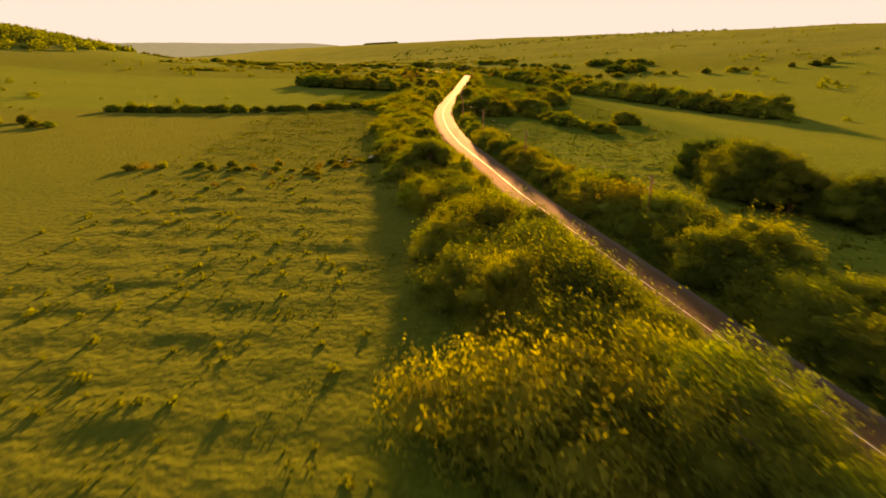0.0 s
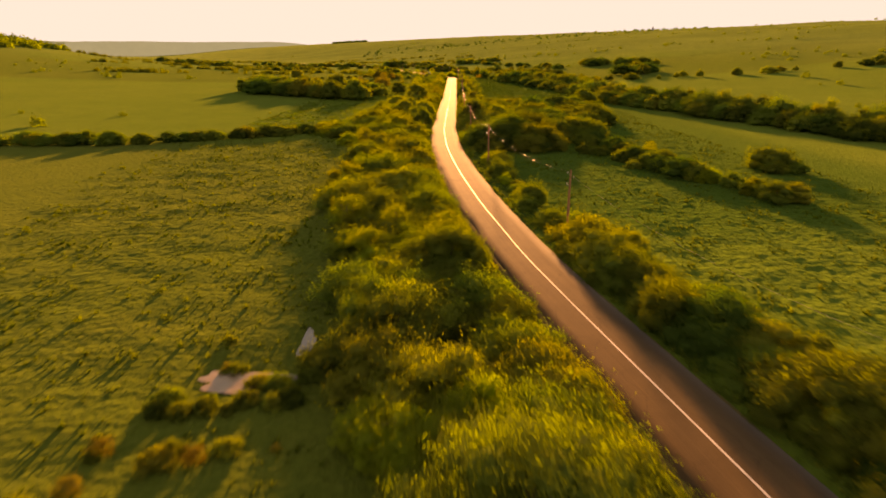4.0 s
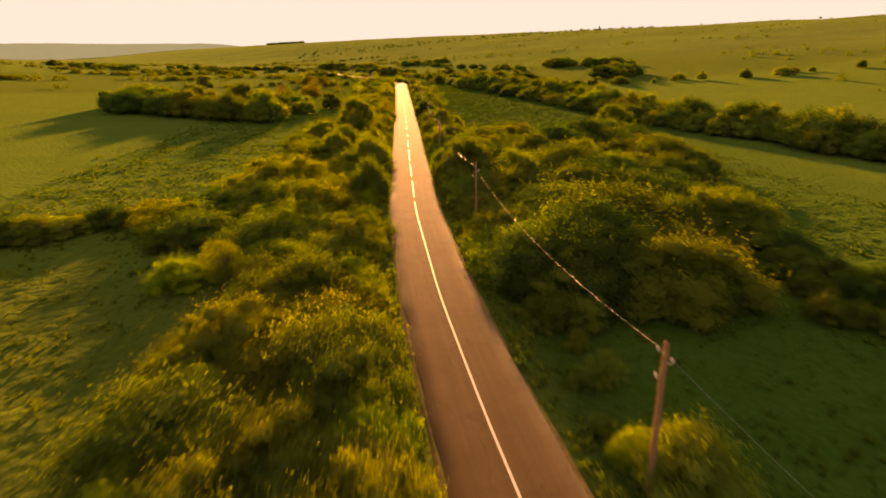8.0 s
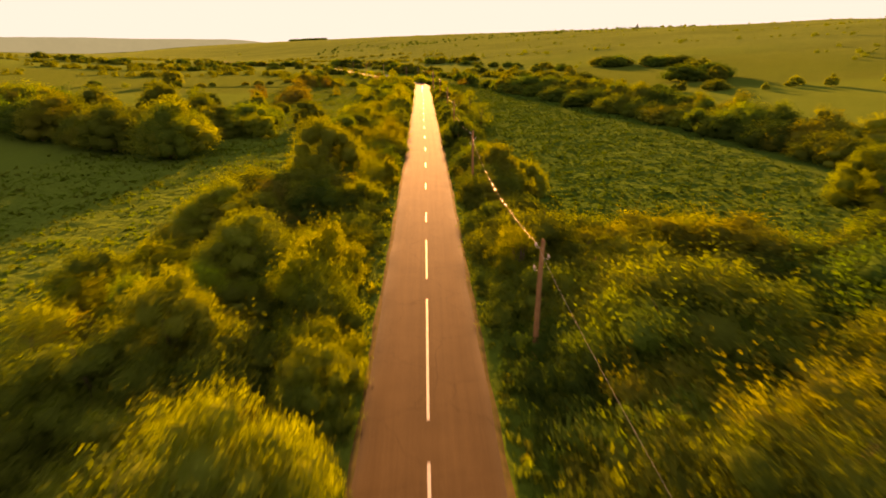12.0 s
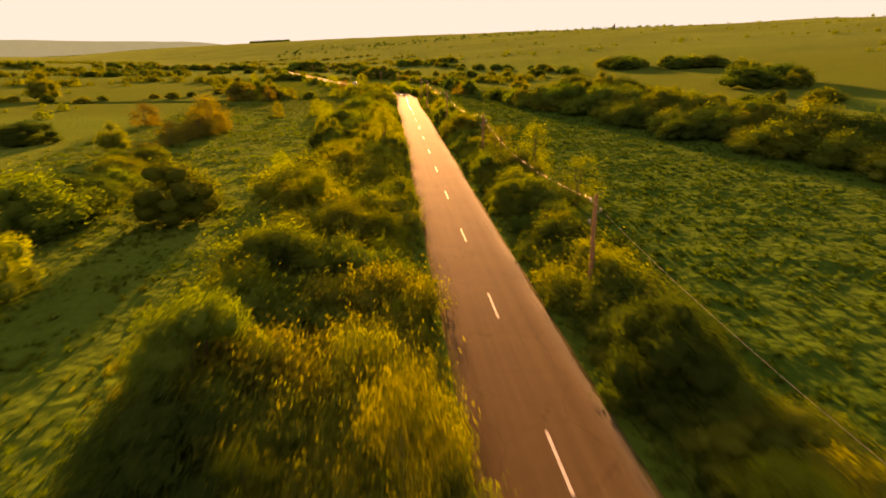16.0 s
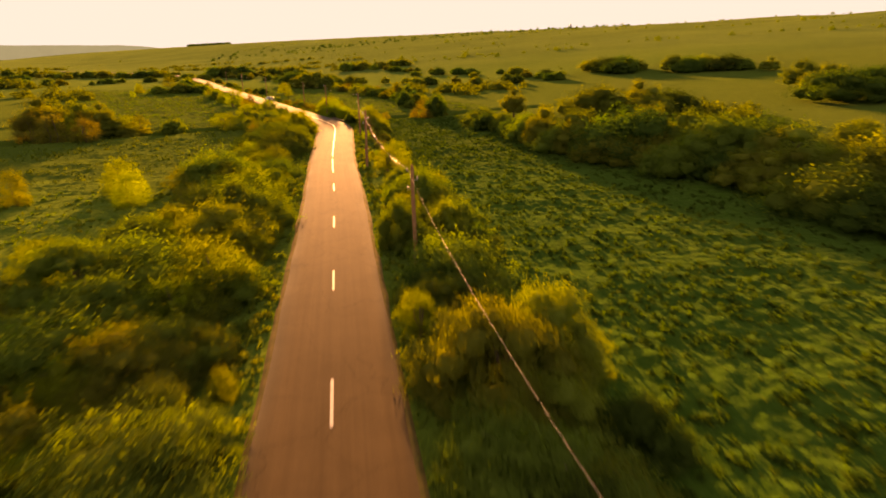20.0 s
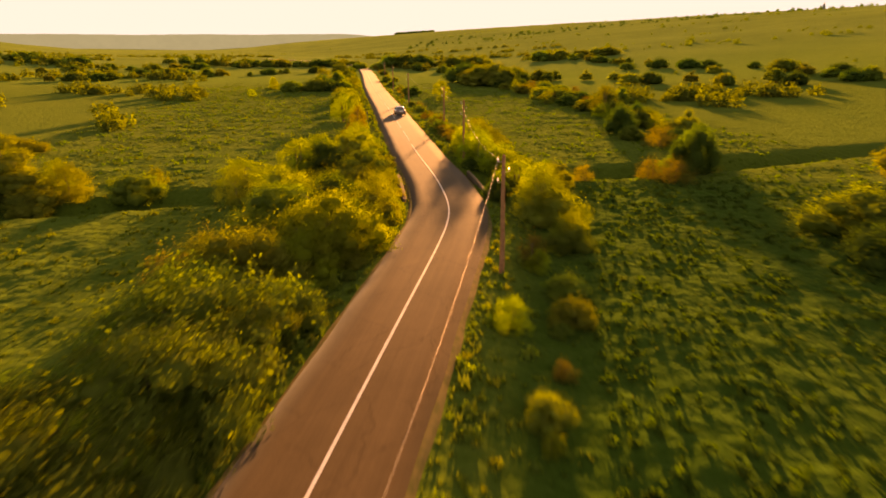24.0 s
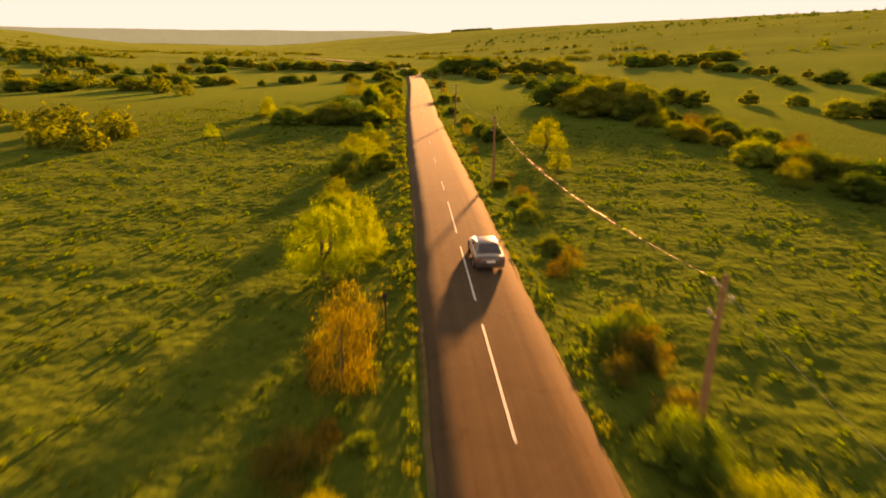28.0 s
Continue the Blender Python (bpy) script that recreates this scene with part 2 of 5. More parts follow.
def _smooth(table, n):
    a = np.array(table, float)
    v = np.interp(_ys, a[:, 0], a[:, 1])
    for _ in range(n):
        v = np.convolve(np.pad(v, 4, mode="reflect", reflect_type="odd"), _k, "valid")
    return v


_rx, _rz = _smooth(ROAD_X, 2), _smooth(ROAD_Z, 12)


def road_x(y):
    return np.interp(y, _ys, _rx)


def road_z(y):
    return np.interp(y, _ys, _rz)


def half_width(y):
    return np.interp(y, (440, 470, 500), (2.7, 2.9, 2.9))


def step(a, b, v):
    s = np.clip((v - a) / (b - a), 0, 1)
    return s * s * (3 - 2 * s)


def waves(x, y, scale, seed):
    """Smooth pseudo-random relief in -1..1."""
    r = np.random.RandomState(seed)
    out = 0
    for i in range(7):
        a, f, p = r.uniform(0, 6.28), r.uniform(0.6, 1.6) / scale * 6.28, r.uniform(0, 6.28)
        out = out + np.sin((x * np.cos(a) + y * np.sin(a)) * f + p + 1.3 * np.sin((x * np.sin(a) - y * np.cos(a)) * f * 0.7 + 2 * p))
    return out / 4.0


def land(x, y, rough=True):
    """Height of the ground."""
    x, y = np.asarray(x, float), np.asarray(y, float)
    off = x - road_x(np.clip(y, -60, 1000))
    side = np.abs(off)
    base = road_z(np.clip(y, -60, 1000))
    near = step(1500, 900, y) * step(1200, 500, side)
    z = base * near + 2.0 * (1 - near)
    z = z - 0.2 - 0.55 * step(3.2, 6.5, side) - 0.25 * step(6, 8, side) * step(12, 8, side)
    # valley sides
    axis = np.interp(y, (-500, 0, 300, 600, 1000, 1500, 2300, 4500), (40, 20, 0, -40, -160, -400, -940, -2000))
    r = x - axis
    z = z + 90 * (1 - np.exp(-(np.clip(r - 110, 0, None) / 680) ** 1.4)) * step(-300, 300, y)
    l = -r
    z = z + 14 * step(90, 500, l) * step(900, 300, y)
    z = z + 36 * np.exp(-((x + 560) / 205) ** 2 - ((y - 690) / 260) ** 2) + 34 * step(300, 640, l) * step(500, 900, y) * step(2300, 1400, y)
    z = z + 12 * step(0, 520, l) * step(1100, 2100, y)
    far = step(60, 300, side)
    z = z + far * (waves(x, y, 160, 3) * 1.1 + waves(x, y, 420, 4) * 2.0 * step(300, 900, side))
    # creek crossing under the bridge, and the damp hollow by the strip of willows
    bed = np.interp(x, (-120, -30, -5, 14, 24, 45, 90), (468, 472, 482, 487, 492, 499, 520))
    cut = np.exp(-((y - bed) / 2.3) ** 2) * step(95, 60, np.abs(x)) 
    z = z - 1.7 * cut * np.where(x > 12, 1.0, 0.75)
    z = z - 0.35 * np.exp(-((x + 15.5) / 5) ** 2 - ((y - 104) / 3.5) ** 2)
    if rough:
        field = step(3.2, 7, side) * step(62, 46, side) * step(660, 590, y)
        lush = step(6, 12, off) * step(60, 45, off) * step(255, 275, y) * step(492, 486, y)
        tufts = np.clip(0.5 + 0.55 * waves(x, y, 1.2, 5) + 0.3 * waves(x * 0.8, y * 1.2, 2.6, 6), 0, 1.4) ** 1.3
        z = z + field * (0.04 * waves(x, y, 3.1, 1) + 0.1 * waves(x, y, 9, 2) + (0.13 + 0.05 * lush) * (1 - 0.75 * step(-12, -18, off) * step(150, 100, y)) * tufts * (0.75 + 0.35 * waves(x, y, 23, 8)))
        z = z + field * 0.05 * np.sin(y * 1.3 + 0.8 * waves(x, y, 30, 7)) * step(-14, -24, off) * step(90, 70, y)
    return z


def mesh_from(name, verts, faces, mat):
    me = bpy.data.meshes.new(name)
    verts = np.asarray(verts, np.float32)
    faces = np.asarray(faces, np.int32)
    n = faces.shape[1]
    me.vertices.add(len(verts))
    me.vertices.foreach_set("co", verts.ravel())
    me.loops.add(faces.size)
    me.loops.foreach_set("vertex_index", faces.ravel())
    me.polygons.add(len(faces))
    me.polygons.foreach_set("loop_start", np.arange(0, faces.size, n, dtype=np.int32))
    me.polygons.foreach_set("loop_total", np.full(len(faces), n, np.int32))
    me.update(calc_edges=True)
    me.validate()
    me.materials.append(mat)
    return me


def part(name, bm, mat, parent=None, label=""):
    """Links a bmesh or a mesh as one object, under parent if given."""
    if isinstance(bm, bmesh.types.BMesh):
        me = bpy.data.meshes.new(name)
        bm.to_mesh(me)
        bm.free()
        me.materials.append(mat)
    else:
        me = bm
    ob = new(name, me)
    ob.parent = parent
    if label:
        tagged(ob, label)
    return ob


def smooth_faces(ob):
    ob.data.polygons.foreach_set("use_smooth", np.ones(len(ob.data.polygons), bool))
    return ob


def grid_faces(nu, nv):
    i = np.arange((nu - 1) * (nv - 1))
    a = (i // (nv - 1)) * nv + i % (nv - 1)
    return np.stack([a, a + nv, a + nv + 1, a + 1], 1)


def build_ground():
    def axis_steps(lo, hi, fine, limit_lo, limit_hi):
        mid = list(np.arange(lo, hi + fine, fine))
        s, v, up = fine, mid[-1], []
        while v < limit_hi:
            s *= 1.12
            v += s
            up.append(v)
        s, v, dn = fine, mid[0], []
        while v > limit_lo:
            s *= 1.12
            v -= s
            dn.append(v)
        return np.array(dn[::-1] + mid + up)
    xs = axis_steps(-38, 56, 0.33, -4300, 4300)
    ys = axis_steps(4, 600, 0.33, -700, 4700)
    X, Y = np.meshgrid(xs, ys, indexing="ij")
    Z = land(X, Y)
    ob = new("ground", mesh_from("ground", np.stack([X, Y, Z], -1).reshape(-1, 3), grid_faces(len(xs), len(ys)), GROUND))
    smooth_faces(ob)
    return tagged(ob, "green and yellowish meadow ground with tussocks, rising to hills", "ground", kind="structure")


ground = build_ground()


def far_ridge():
    """The hazy blue-green ridge that closes the valley, four kilometres off; its haze is colour and glow."""
    verts = []
    for i in range(121):
        a = radians(-58 + 52 * i / 120)
        top = 98 + 3.5 * float(waves(i * 30.0, 0.0, 900, 91)) + 1.2 * float(waves(i * 30.0, 5.0, 160, 92)) - 30 * float(step(-14, -7, math.degrees(a)))
        for k, (d, h) in enumerate(((4120, -30), (4250, 0.72 * top), (4330, top), (4400, top - 2), (4440, -30))):
            verts.append((d * math.sin(a), 300 + d * math.cos(a), h))
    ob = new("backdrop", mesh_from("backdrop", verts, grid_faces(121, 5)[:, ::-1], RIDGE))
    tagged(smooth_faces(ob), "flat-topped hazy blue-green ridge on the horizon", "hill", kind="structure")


far_ridge()


def road_frame(y):
    """Centre of the road at y and its unit vectors along and to the right."""
    d = Vector((float(road_x(y + 0.5) - road_x(y - 0.5)), 1.0, 0)).normalized()
    return Vector((float(road_x(y)), y, float(road_z(y)))), d, Vector((d.y, -d.x, 0))


def build_road():
    ys = np.arange(-58, 995, 1.0)
    verts, uvs = [], []
    prof = (-1.0, -0.985, -0.6, 0.0, 0.6, 0.985, 1.0)
    for y in ys:
        c, d, n = road_frame(float(y))
        h = float(half_width(y))
        jl, jr = (0.07 * float(waves(y, 3.0 + k, 9, 14 + k)) for k in (0, 1))
        for p in prof:
            j = jl if p < -0.9 else jr if p > 0.9 else 0
            q = c + n * (p * h + j)
            q.z = c.z + 0.05 * (1 - p * p) - (0.2 if abs(p) == 1.0 else 0.0)
            verts.append(q)
            uvs.append((p * h, y))
    ob = new("road", mesh_from("road", verts, grid_faces(len(ys), len(prof)), ASPHALT))
    where = np.empty(len(ob.data.loops), np.int32)
    ob.data.loops.foreach_get("vertex_index", where)
    ob.data.uv_layers.new(name="lanes").data.foreach_set("uv", np.array(uvs, np.float32)[where].ravel())
    smooth_faces(ob)
    return tagged(ob, "narrow worn asphalt country road with white centre line", "road", kind="structure")


road = build_road()


def road_mark(y0, y1):
    n = max(2, int((y1 - y0) / 1.0) + 1)
    verts = []
    for y in np.linspace(y0, y1, n):
        c, d, nn = road_frame(float(y))
        for p in (-0.06, 0.06):
            q = c + nn * p
            q.z += 0.062
            verts.append(q)
    top = np.array([tuple(v) for v in verts])
    part("lane_mark", mesh_from("lane_mark", top, grid_faces(n, 2)[:, ::-1], PAINT), PAINT, road)


for y0, y1 in ((-58, 215), (217.5, 227), (229.7, 239.2), (241.8, 253.8), (257, 265.2), (440.9, 507), (509.6, 518.6), (521.6, 530.1), (532.8, 541.2), (544, 552.4)):
    road_mark(y0, y1)
for k in range(13):
    road_mark(270.2 + 12.55 * k, 273.4 + 12.55 * k)
road_mark(430, 438.9)
for k in range(18):
    road_mark(556.5 + 12.2 * k, 559.7 + 12.2 * k)


def build_verge(sign, name):
    ys = np.arange(-40, 760, 1.0)
    verts = []
    for y in ys:
        c, d, n = road_frame(float(y))
        h = float(half_width(y))
        w = 0.15 + 0.08 * float(waves(y, 5.0 * sign, 7, 18))
        for o, dz in ((h - 0.12, -0.03), (h + 0.4 * w, -0.05), (h + w, -0.12), (h + w + 0.25, -0.32)):
            q = c + n * (sign * o)
            q.z = c.z + dz
            verts.append(q)
    f = grid_faces(len(ys), 4)
    ob = new(name, mesh_from(name, verts, f if sign > 0 else f[:, ::-1], DIRT))
    smooth_faces(ob)
    tagged(ob, "dusty dirt verge with dry grass beside the road", "verge", kind="structure")


build_verge(1, "verge_east")
build_verge(-1, "verge_west")


# ---- plants ----
def leaf_quads(rng, centres, normals, length, width):
    """Verts and faces of one pointed leaf for each centre."""
    n = len(centres)
    a = rng.normal(size=(n, 3))
    a -= normals * np.sum(a * normals, 1, keepdims=True) * rng.uniform(0.3, 1.0, (n, 1))
    a /= np.linalg.norm(a, axis=1, keepdims=True) + 1e-6
    b = np.cross(normals, a)
    b /= np.linalg.norm(b, axis=1, keepdims=True) + 1e-6
    s = rng.uniform(0.7, 1.35, (n, 1))
    a, b = a * length * s * 0.5, b * width * s * 0.5
    v = np.stack([centres - a + b, centres - a - b, centres + a], 1).reshape(-1, 3)
    return v, np.arange(3 * n).reshape(n, 3)


def crown_mesh(name, seed, lobes, n, length, width, mat, shoots=0, shoot_len=1.0, core=True):
    """Leaves thrown over and into a handful of rounded lobes (x, y, z, r, squash), with upright shoots."""
    rng = np.random.RandomState(seed)
    lob = np.array(lobes, float)
    w = lob[:, 3] ** 2
    # sprays of leaves over the lobes
    m = max(40, n // 22)
    k = rng.choice(len(lob), m, p=w / w.sum())
    d = rng.normal(size=(m, 3))
    d /= np.linalg.norm(d, axis=1, keepdims=True)
    d[:, 2] = np.where(d[:, 2] < -0.35, -d[:, 2], d[:, 2])
    lump = 1 + 0.22 * np.sin(d[:, :1] * 7 + k[:, None]) * np.cos(d[:, 1:2] * 6 + 2 * k[:, None]) + 0.12 * np.sin(d[:, 2:] * 9 + k[:, None])
    rad = lob[k, 3:4] * lump * (1.03 - np.abs(rng.normal(0, 0.2, (m, 1))))
    sc = lob[k, :3] + d * rad * np.stack([np.ones(m), np.ones(m), lob[k, 4]], 1)
    lean = d + rng.normal(0, 0.5, (m, 3)) + np.array([0, 0, 0.25])
    lean /= np.linalg.norm(lean, axis=1, keepdims=True)
    pick = rng.randint(0, m, n)
    c = sc[pick] + lean[pick] * rng.normal(0, 0.6 * length, (n, 1)) + rng.normal(0, 1.45 * length, (n, 3))
    c[:, 2] = np.maximum(c[:, 2], rng.uniform(0.05, 0.3, n))
    nrm = lean[pick] + rng.normal(0, 0.4, (n, 3))
    nrm /= np.linalg.norm(nrm, axis=1, keepdims=True)
    if shoots:
        per = 9
        kk = rng.choice(len(lob), shoots, p=w / w.sum())
        dd = rng.normal(size=(shoots, 3))
        dd[:, 2] = np.abs(dd[:, 2]) * 1.2
        dd /= np.linalg.norm(dd, axis=1, keepdims=True)
        foot = lob[kk, :3] + dd * lob[kk, 3:4] * np.stack([np.ones(shoots), np.ones(shoots), lob[kk, 4]], 1) * 0.85
        up = dd * 0.45 + np.array([0, 0, 0.9]) + rng.normal(0, 0.15, (shoots, 3))
        ln = rng.uniform(0.4, 1.0, (shoots, 1, 1)) * shoot_len
        tt = np.linspace(0.05, 1, per)[None, :, None]
        sc = (foot[:, None, :] + up[:, None, :] * tt * ln + rng.normal(0, 0.05, (shoots, per, 3))).reshape(-1, 3)
        sn = rng.normal(size=(len(sc), 3))
        sn /= np.linalg.norm(sn, axis=1, keepdims=True)
        c, nrm = np.concatenate([c, sc]), np.concatenate([nrm, sn])
    v, f = leaf_quads(rng, c, nrm, length, width)
    mid = lob[:, :3].mean(0) * np.array([1, 1, 0.55])
    soft = (c - mid) / (np.linalg.norm(c - mid, axis=1, keepdims=True) + 1e-6) + 0.7 * nrm + np.array([0, 0, 0.35])
    soft = np.repeat(soft / np.linalg.norm(soft, axis=1, keepdims=True), 3, axis=0)
    # twiggy inner mass of each lobe
    g = np.linspace(-1, 1, 3)
    for j, (lx, ly, lz, lr, sq) in enumerate(lob if core else []):
        for ax in range(3):
            for sg in (-1, 1):
                a, b = np.meshgrid(g, g, indexing="ij")
                p = np.empty((9, 3))
                p[:, ax], p[:, (ax + 1) % 3], p[:, (ax + 2) % 3] = sg, a.ravel(), sg * b.ravel()
                p /= np.linalg.norm(p, axis=1, keepdims=True)
                p *= 0.6 * lr * (1 + 0.2 * np.sin(p[:, :1] * 8 + j) * np.cos(p[:, 1:2] * 7 - j) + 0.1 * np.sin(p[:, 2:] * 11))
                p[:, 2] *= sq
                q = grid_faces(3, 3) + len(v)
                f = np.concatenate([f, q[:, :3], q[:, (0, 2, 3)]])
                v = np.concatenate([v, p + (lx, ly, lz)])
                soft = np.concatenate([soft, p / (np.linalg.norm(p, axis=1, keepdims=True) + 1e-6)])
    me = mesh_from(name, v, f, mat)
    me.normals_split_custom_set_from_vertices(soft)
    return me


def tube(bm, p, q, r0, r1, seg=6):
    p, q = Vector(p), Vector(q)
    d = (q - p).normalized()
    u = d.orthogonal().normalized()
    w = d.cross(u)
    rings = [[bm.verts.new(c + (u * math.cos(a) + w * math.sin(a)) * r) for a in (i * 2 * math.pi / seg for i in range(seg))] for c, r in ((p, r0), (q, r1))]
    for i in range(seg):
        bm.faces.new((rings[0][i], rings[0][(i + 1) % seg], rings[1][(i + 1) % seg], rings[1][i]))
    bm.faces.new(rings[1])
    bm.faces.new(rings[0][::-1])


def limb_mesh(rng, start, end, r0, twigs=3):
    bm = bmesh.new()
    s, e = Vector(start), Vector(end)
    mid = s.lerp(e, 0.5) + Vector(rng.normal(0, 0.12, 3)) * (e - s).length * 0.6
    tube(bm, s, mid, r0, r0 * 0.7)
    tube(bm, mid, e, r0 * 0.7, r0 * 0.25)
    for _ in range(twigs):
        q = mid.lerp(e, rng.uniform(0.1, 0.9))
        tube(bm, q, q + Vector((rng.normal(0, 0.5), rng.normal(0, 0.5), rng.uniform(0.3, 0.8))) * (e - s).length * 0.35, r0 * 0.35, r0 * 0.1, 4)
    return bm


def make_bush(name, seed, lobes, n, length, width, leaf, label, category, shoots=0, shoot_len=1.0, trunk=0.0, stems=2, core=True):
    """A shrub or tree: stems (or a trunk with limbs) and a leafy crown, standing at the origin."""
    rng = np.random.RandomState(seed + 100)
    root = tagged(new(name), label, category)
    top = max(l[2] for l in lobes)
    if trunk:
        bm = bmesh.new()
        fork = Vector((rng.normal(0, 0.15), rng.normal(0, 0.15), trunk))
        g = 0.45 if name == "sapling" else 1.0
        tube(bm, (0, 0, -0.4), (0, 0, 0.25), 0.26 * g, 0.19 * g, 8)
        tube(bm, (0, 0, 0.25), fork, 0.19 * g, 0.13 * g, 8)
        part("trunk", bm, BARK, root)
        for l in lobes[:stems]:
            part("limb", limb_mesh(rng, fork, (l[0] * 0.8, l[1] * 0.8, l[2]), 0.11 * g), BARK, root)
    else:
        for l in lobes[:stems]:
            part("stem", limb_mesh(rng, (l[0] * 0.15, l[1] * 0.15, -0.4), (l[0] * 0.9, l[1] * 0.9, l[2] + 0.3 * l[3]), 0.05), BARK, root)
    part("crown", crown_mesh(name + "_crown", seed, lobes, n, length, width, leaf, shoots, shoot_len, core), leaf, root)
    return root


def lobes_for(seed, count, radius, height, size, squash=0.9, clear=0.0):
    """Rounded masses that fill a bush from the ground (or from the height clear) up to its top."""
    rng = np.random.RandomState(seed)
    out = []
    for i in range(count):
        a = i * 2.4 + rng.uniform(-0.4, 0.4)
        r = radius * math.sqrt((i + 0.2) / count)
        s = size * rng.uniform(0.75, 1.2)
        top = height * (1 - 0.5 * (r / (radius + 0.01)) ** 2) * rng.uniform(0.82, 1.06)
        z = max(clear + s * 0.6, top - s * squash)
        out.append((r * math.cos(a), r * math.sin(a), z, s, squash))
        if z - clear > 1.3 * s:
            out.append((1.12 * r * math.cos(a), 1.12 * r * math.sin(a), clear + s * 0.6, s * 0.95, squash))
    return out


KINDS = {
    "willow": [make_bush(("willow_bush", "sallow_bush", "osier_bush")[i], 11 + i, lobes_for(11 + i, 11, 1.8, 3.3, 0.78), 27000, 0.078, 0.039, (LEAF_GREEN, LEAF_OLIVE, LEAF_YELLOW)[i], ("dense green willow bush with upright leafy shoots", "olive-green sallow bush with upright shoots", "yellow-green osier bush with many thin shoots")[i], "bush", 200, 1.15, stems=1) for i in range(3)],
    "shrub": [make_bush(("round_shrub", "hazel_shrub", "dogwood_shrub")[i], 21 + i, lobes_for(21 + i, 7, 1.4, 2.1, 0.75, 0.85), 15000, 0.08, 0.04, (LEAF_GREEN, LEAF_OLIVE, LEAF_GREEN)[i], ("rounded leafy green shrub in rough grass", "olive-green leafy hazel shrub in rough grass", "green spreading dogwood shrub")[i], "shrub", 120, 0.8, stems=1) for i in range(3)],
    "dark": [make_bush("thorn_bush", 31 + i, lobes_for(31 + i, 10, 1.7, 2.7, 0.76), 21000, 0.08, 0.043, (LEAF_DARK, LEAF_GREEN)[i], "dark green dense thorn bush", "bush", 50, 0.6, stems=1) for i in range(2)],
    "yellow": [make_bush("young_willow", 41 + i, lobes_for(41 + i, 9, 1.35, 3.6, 0.72, 1.1), 15000, 0.08, 0.037, (LEAF_YELLOW, LEAF_OLIVE)[i], "yellow-green young willow with loose sunlit leaves", "bush", 150, 1.0, core=False) for i in range(2)],
    "rust": [make_bush("rusty_shrub", 51, lobes_for(51, 7, 1.0, 2.5, 0.6, 1.1), 6500, 0.08, 0.038, LEAF_RUST, "orange-brown shrub with thin sparse foliage", "shrub", 90, 0.9, stems=3, core=False)],
    "tree": [make_bush("tree", 61 + i, lobes_for(61 + i, 9, 2.1, 6.2, 1.2, 1.0, 1.1), 17000, 0.125, 0.066, (LEAF_OLIVE, LEAF_GREEN)[i], "broad-leaved tree with rounded crown at the meadow", "tree", 70, 0.9, trunk=1.8, stems=4) for i in range(2)],
    "sapling": [make_bush("sapling", 91, lobes_for(91, 10, 1.1, 6.0, 0.66, 1.3, 0.9), 7000, 0.12, 0.052, LEAF_OLIVE, "tall thin young tree with sparse feathery leaves", "tree", 60, 0.9, trunk=1.6, stems=6, core=False)],
    "golden": [make_bush("golden_tree", 93, lobes_for(93, 12, 1.7, 4.6, 0.8, 1.0, 0.5), 21000, 0.076, 0.038, LEAF_YELLOW, "bright yellow-green small tree with sunlit leaves", "tree", 160, 0.8, trunk=0.8, stems=6, core=False)],
    "crack_willow": [make_bush("crack_willow", 101 + i, lobes_for(101 + i, 17, 2.5, 5.2, 0.95, 0.95), 50000, 0.095, 0.047, (LEAF_OLIVE, LEAF_GREEN, LEAF_OLIVE)[i], ("large rounded olive-green willow with sunlit crown edges", "large rounded green willow beside the road", "broad olive-green willow with a billowing crown")[i], "tree", 260, 0.9, trunk=1.0, stems=6) for i in range(3)],
    "hawthorn": [make_bush("hawthorn", 111 + i, lobes_for(111 + i, 15, 2.4, 4.6, 0.95, 0.95), 44000, 0.09, 0.047, (LEAF_DARK, LEAF_GREEN)[i], "large dark green dense hawthorn beside the road", "tree", 120, 0.7, trunk=0.8, stems=5) for i in range(2)],
    "far_bush": [make_bush(("field_bush", "blackthorn", "hedge_bush")[i], 71 + i, lobes_for(71 + i, 9, 2.0, 3.0, 0.95), 9500, 0.13, 0.068, (LEAF_GREEN, LEAF_DARK, LEAF_OLIVE)[i], "bushy thicket plant in a field hedge", "bush", 25, 0.8, stems=1) for i in range(3)],
    "far_tree": [make_bush("field_tree", 81 + i, lobes_for(81 + i, 9, 2.3, 6.0, 1.3, 1.0, 0.5), 13000, 0.15, 0.082, (LEAF_OLIVE, LEAF_GREEN)[i], "leafy tree standing in a field hedge", "tree", 25, 0.9, trunk=1.5, stems=1) for i in range(2)],
}
KINDS["alder"] = KINDS["willow"][:2]
HEIGHT = {"alder": 3.7, "crack_willow": 5.3, "hawthorn": 4.7, "sapling": 6.6, "golden": 4.8, "willow": 3.7, "shrub": 2.4, "dark": 2.85, "yellow": 4.1, "rust": 3.1, "tree": 6.8, "far_bush": 3.4, "far_tree": 6.6}
_used = set()
RADIUS = {"alder": 2.5, "crack_willow": 3.3, "hawthorn": 3.1, "sapling": 1.5, "golden": 2.5, "willow": 2.5, "shrub": 2.0, "dark": 2.4, "yellow": 2.0, "rust": 1.5, "tree": 3.0, "far_bush": 2.8, "far_tree": 3.2}
_rng = random.Random(4)


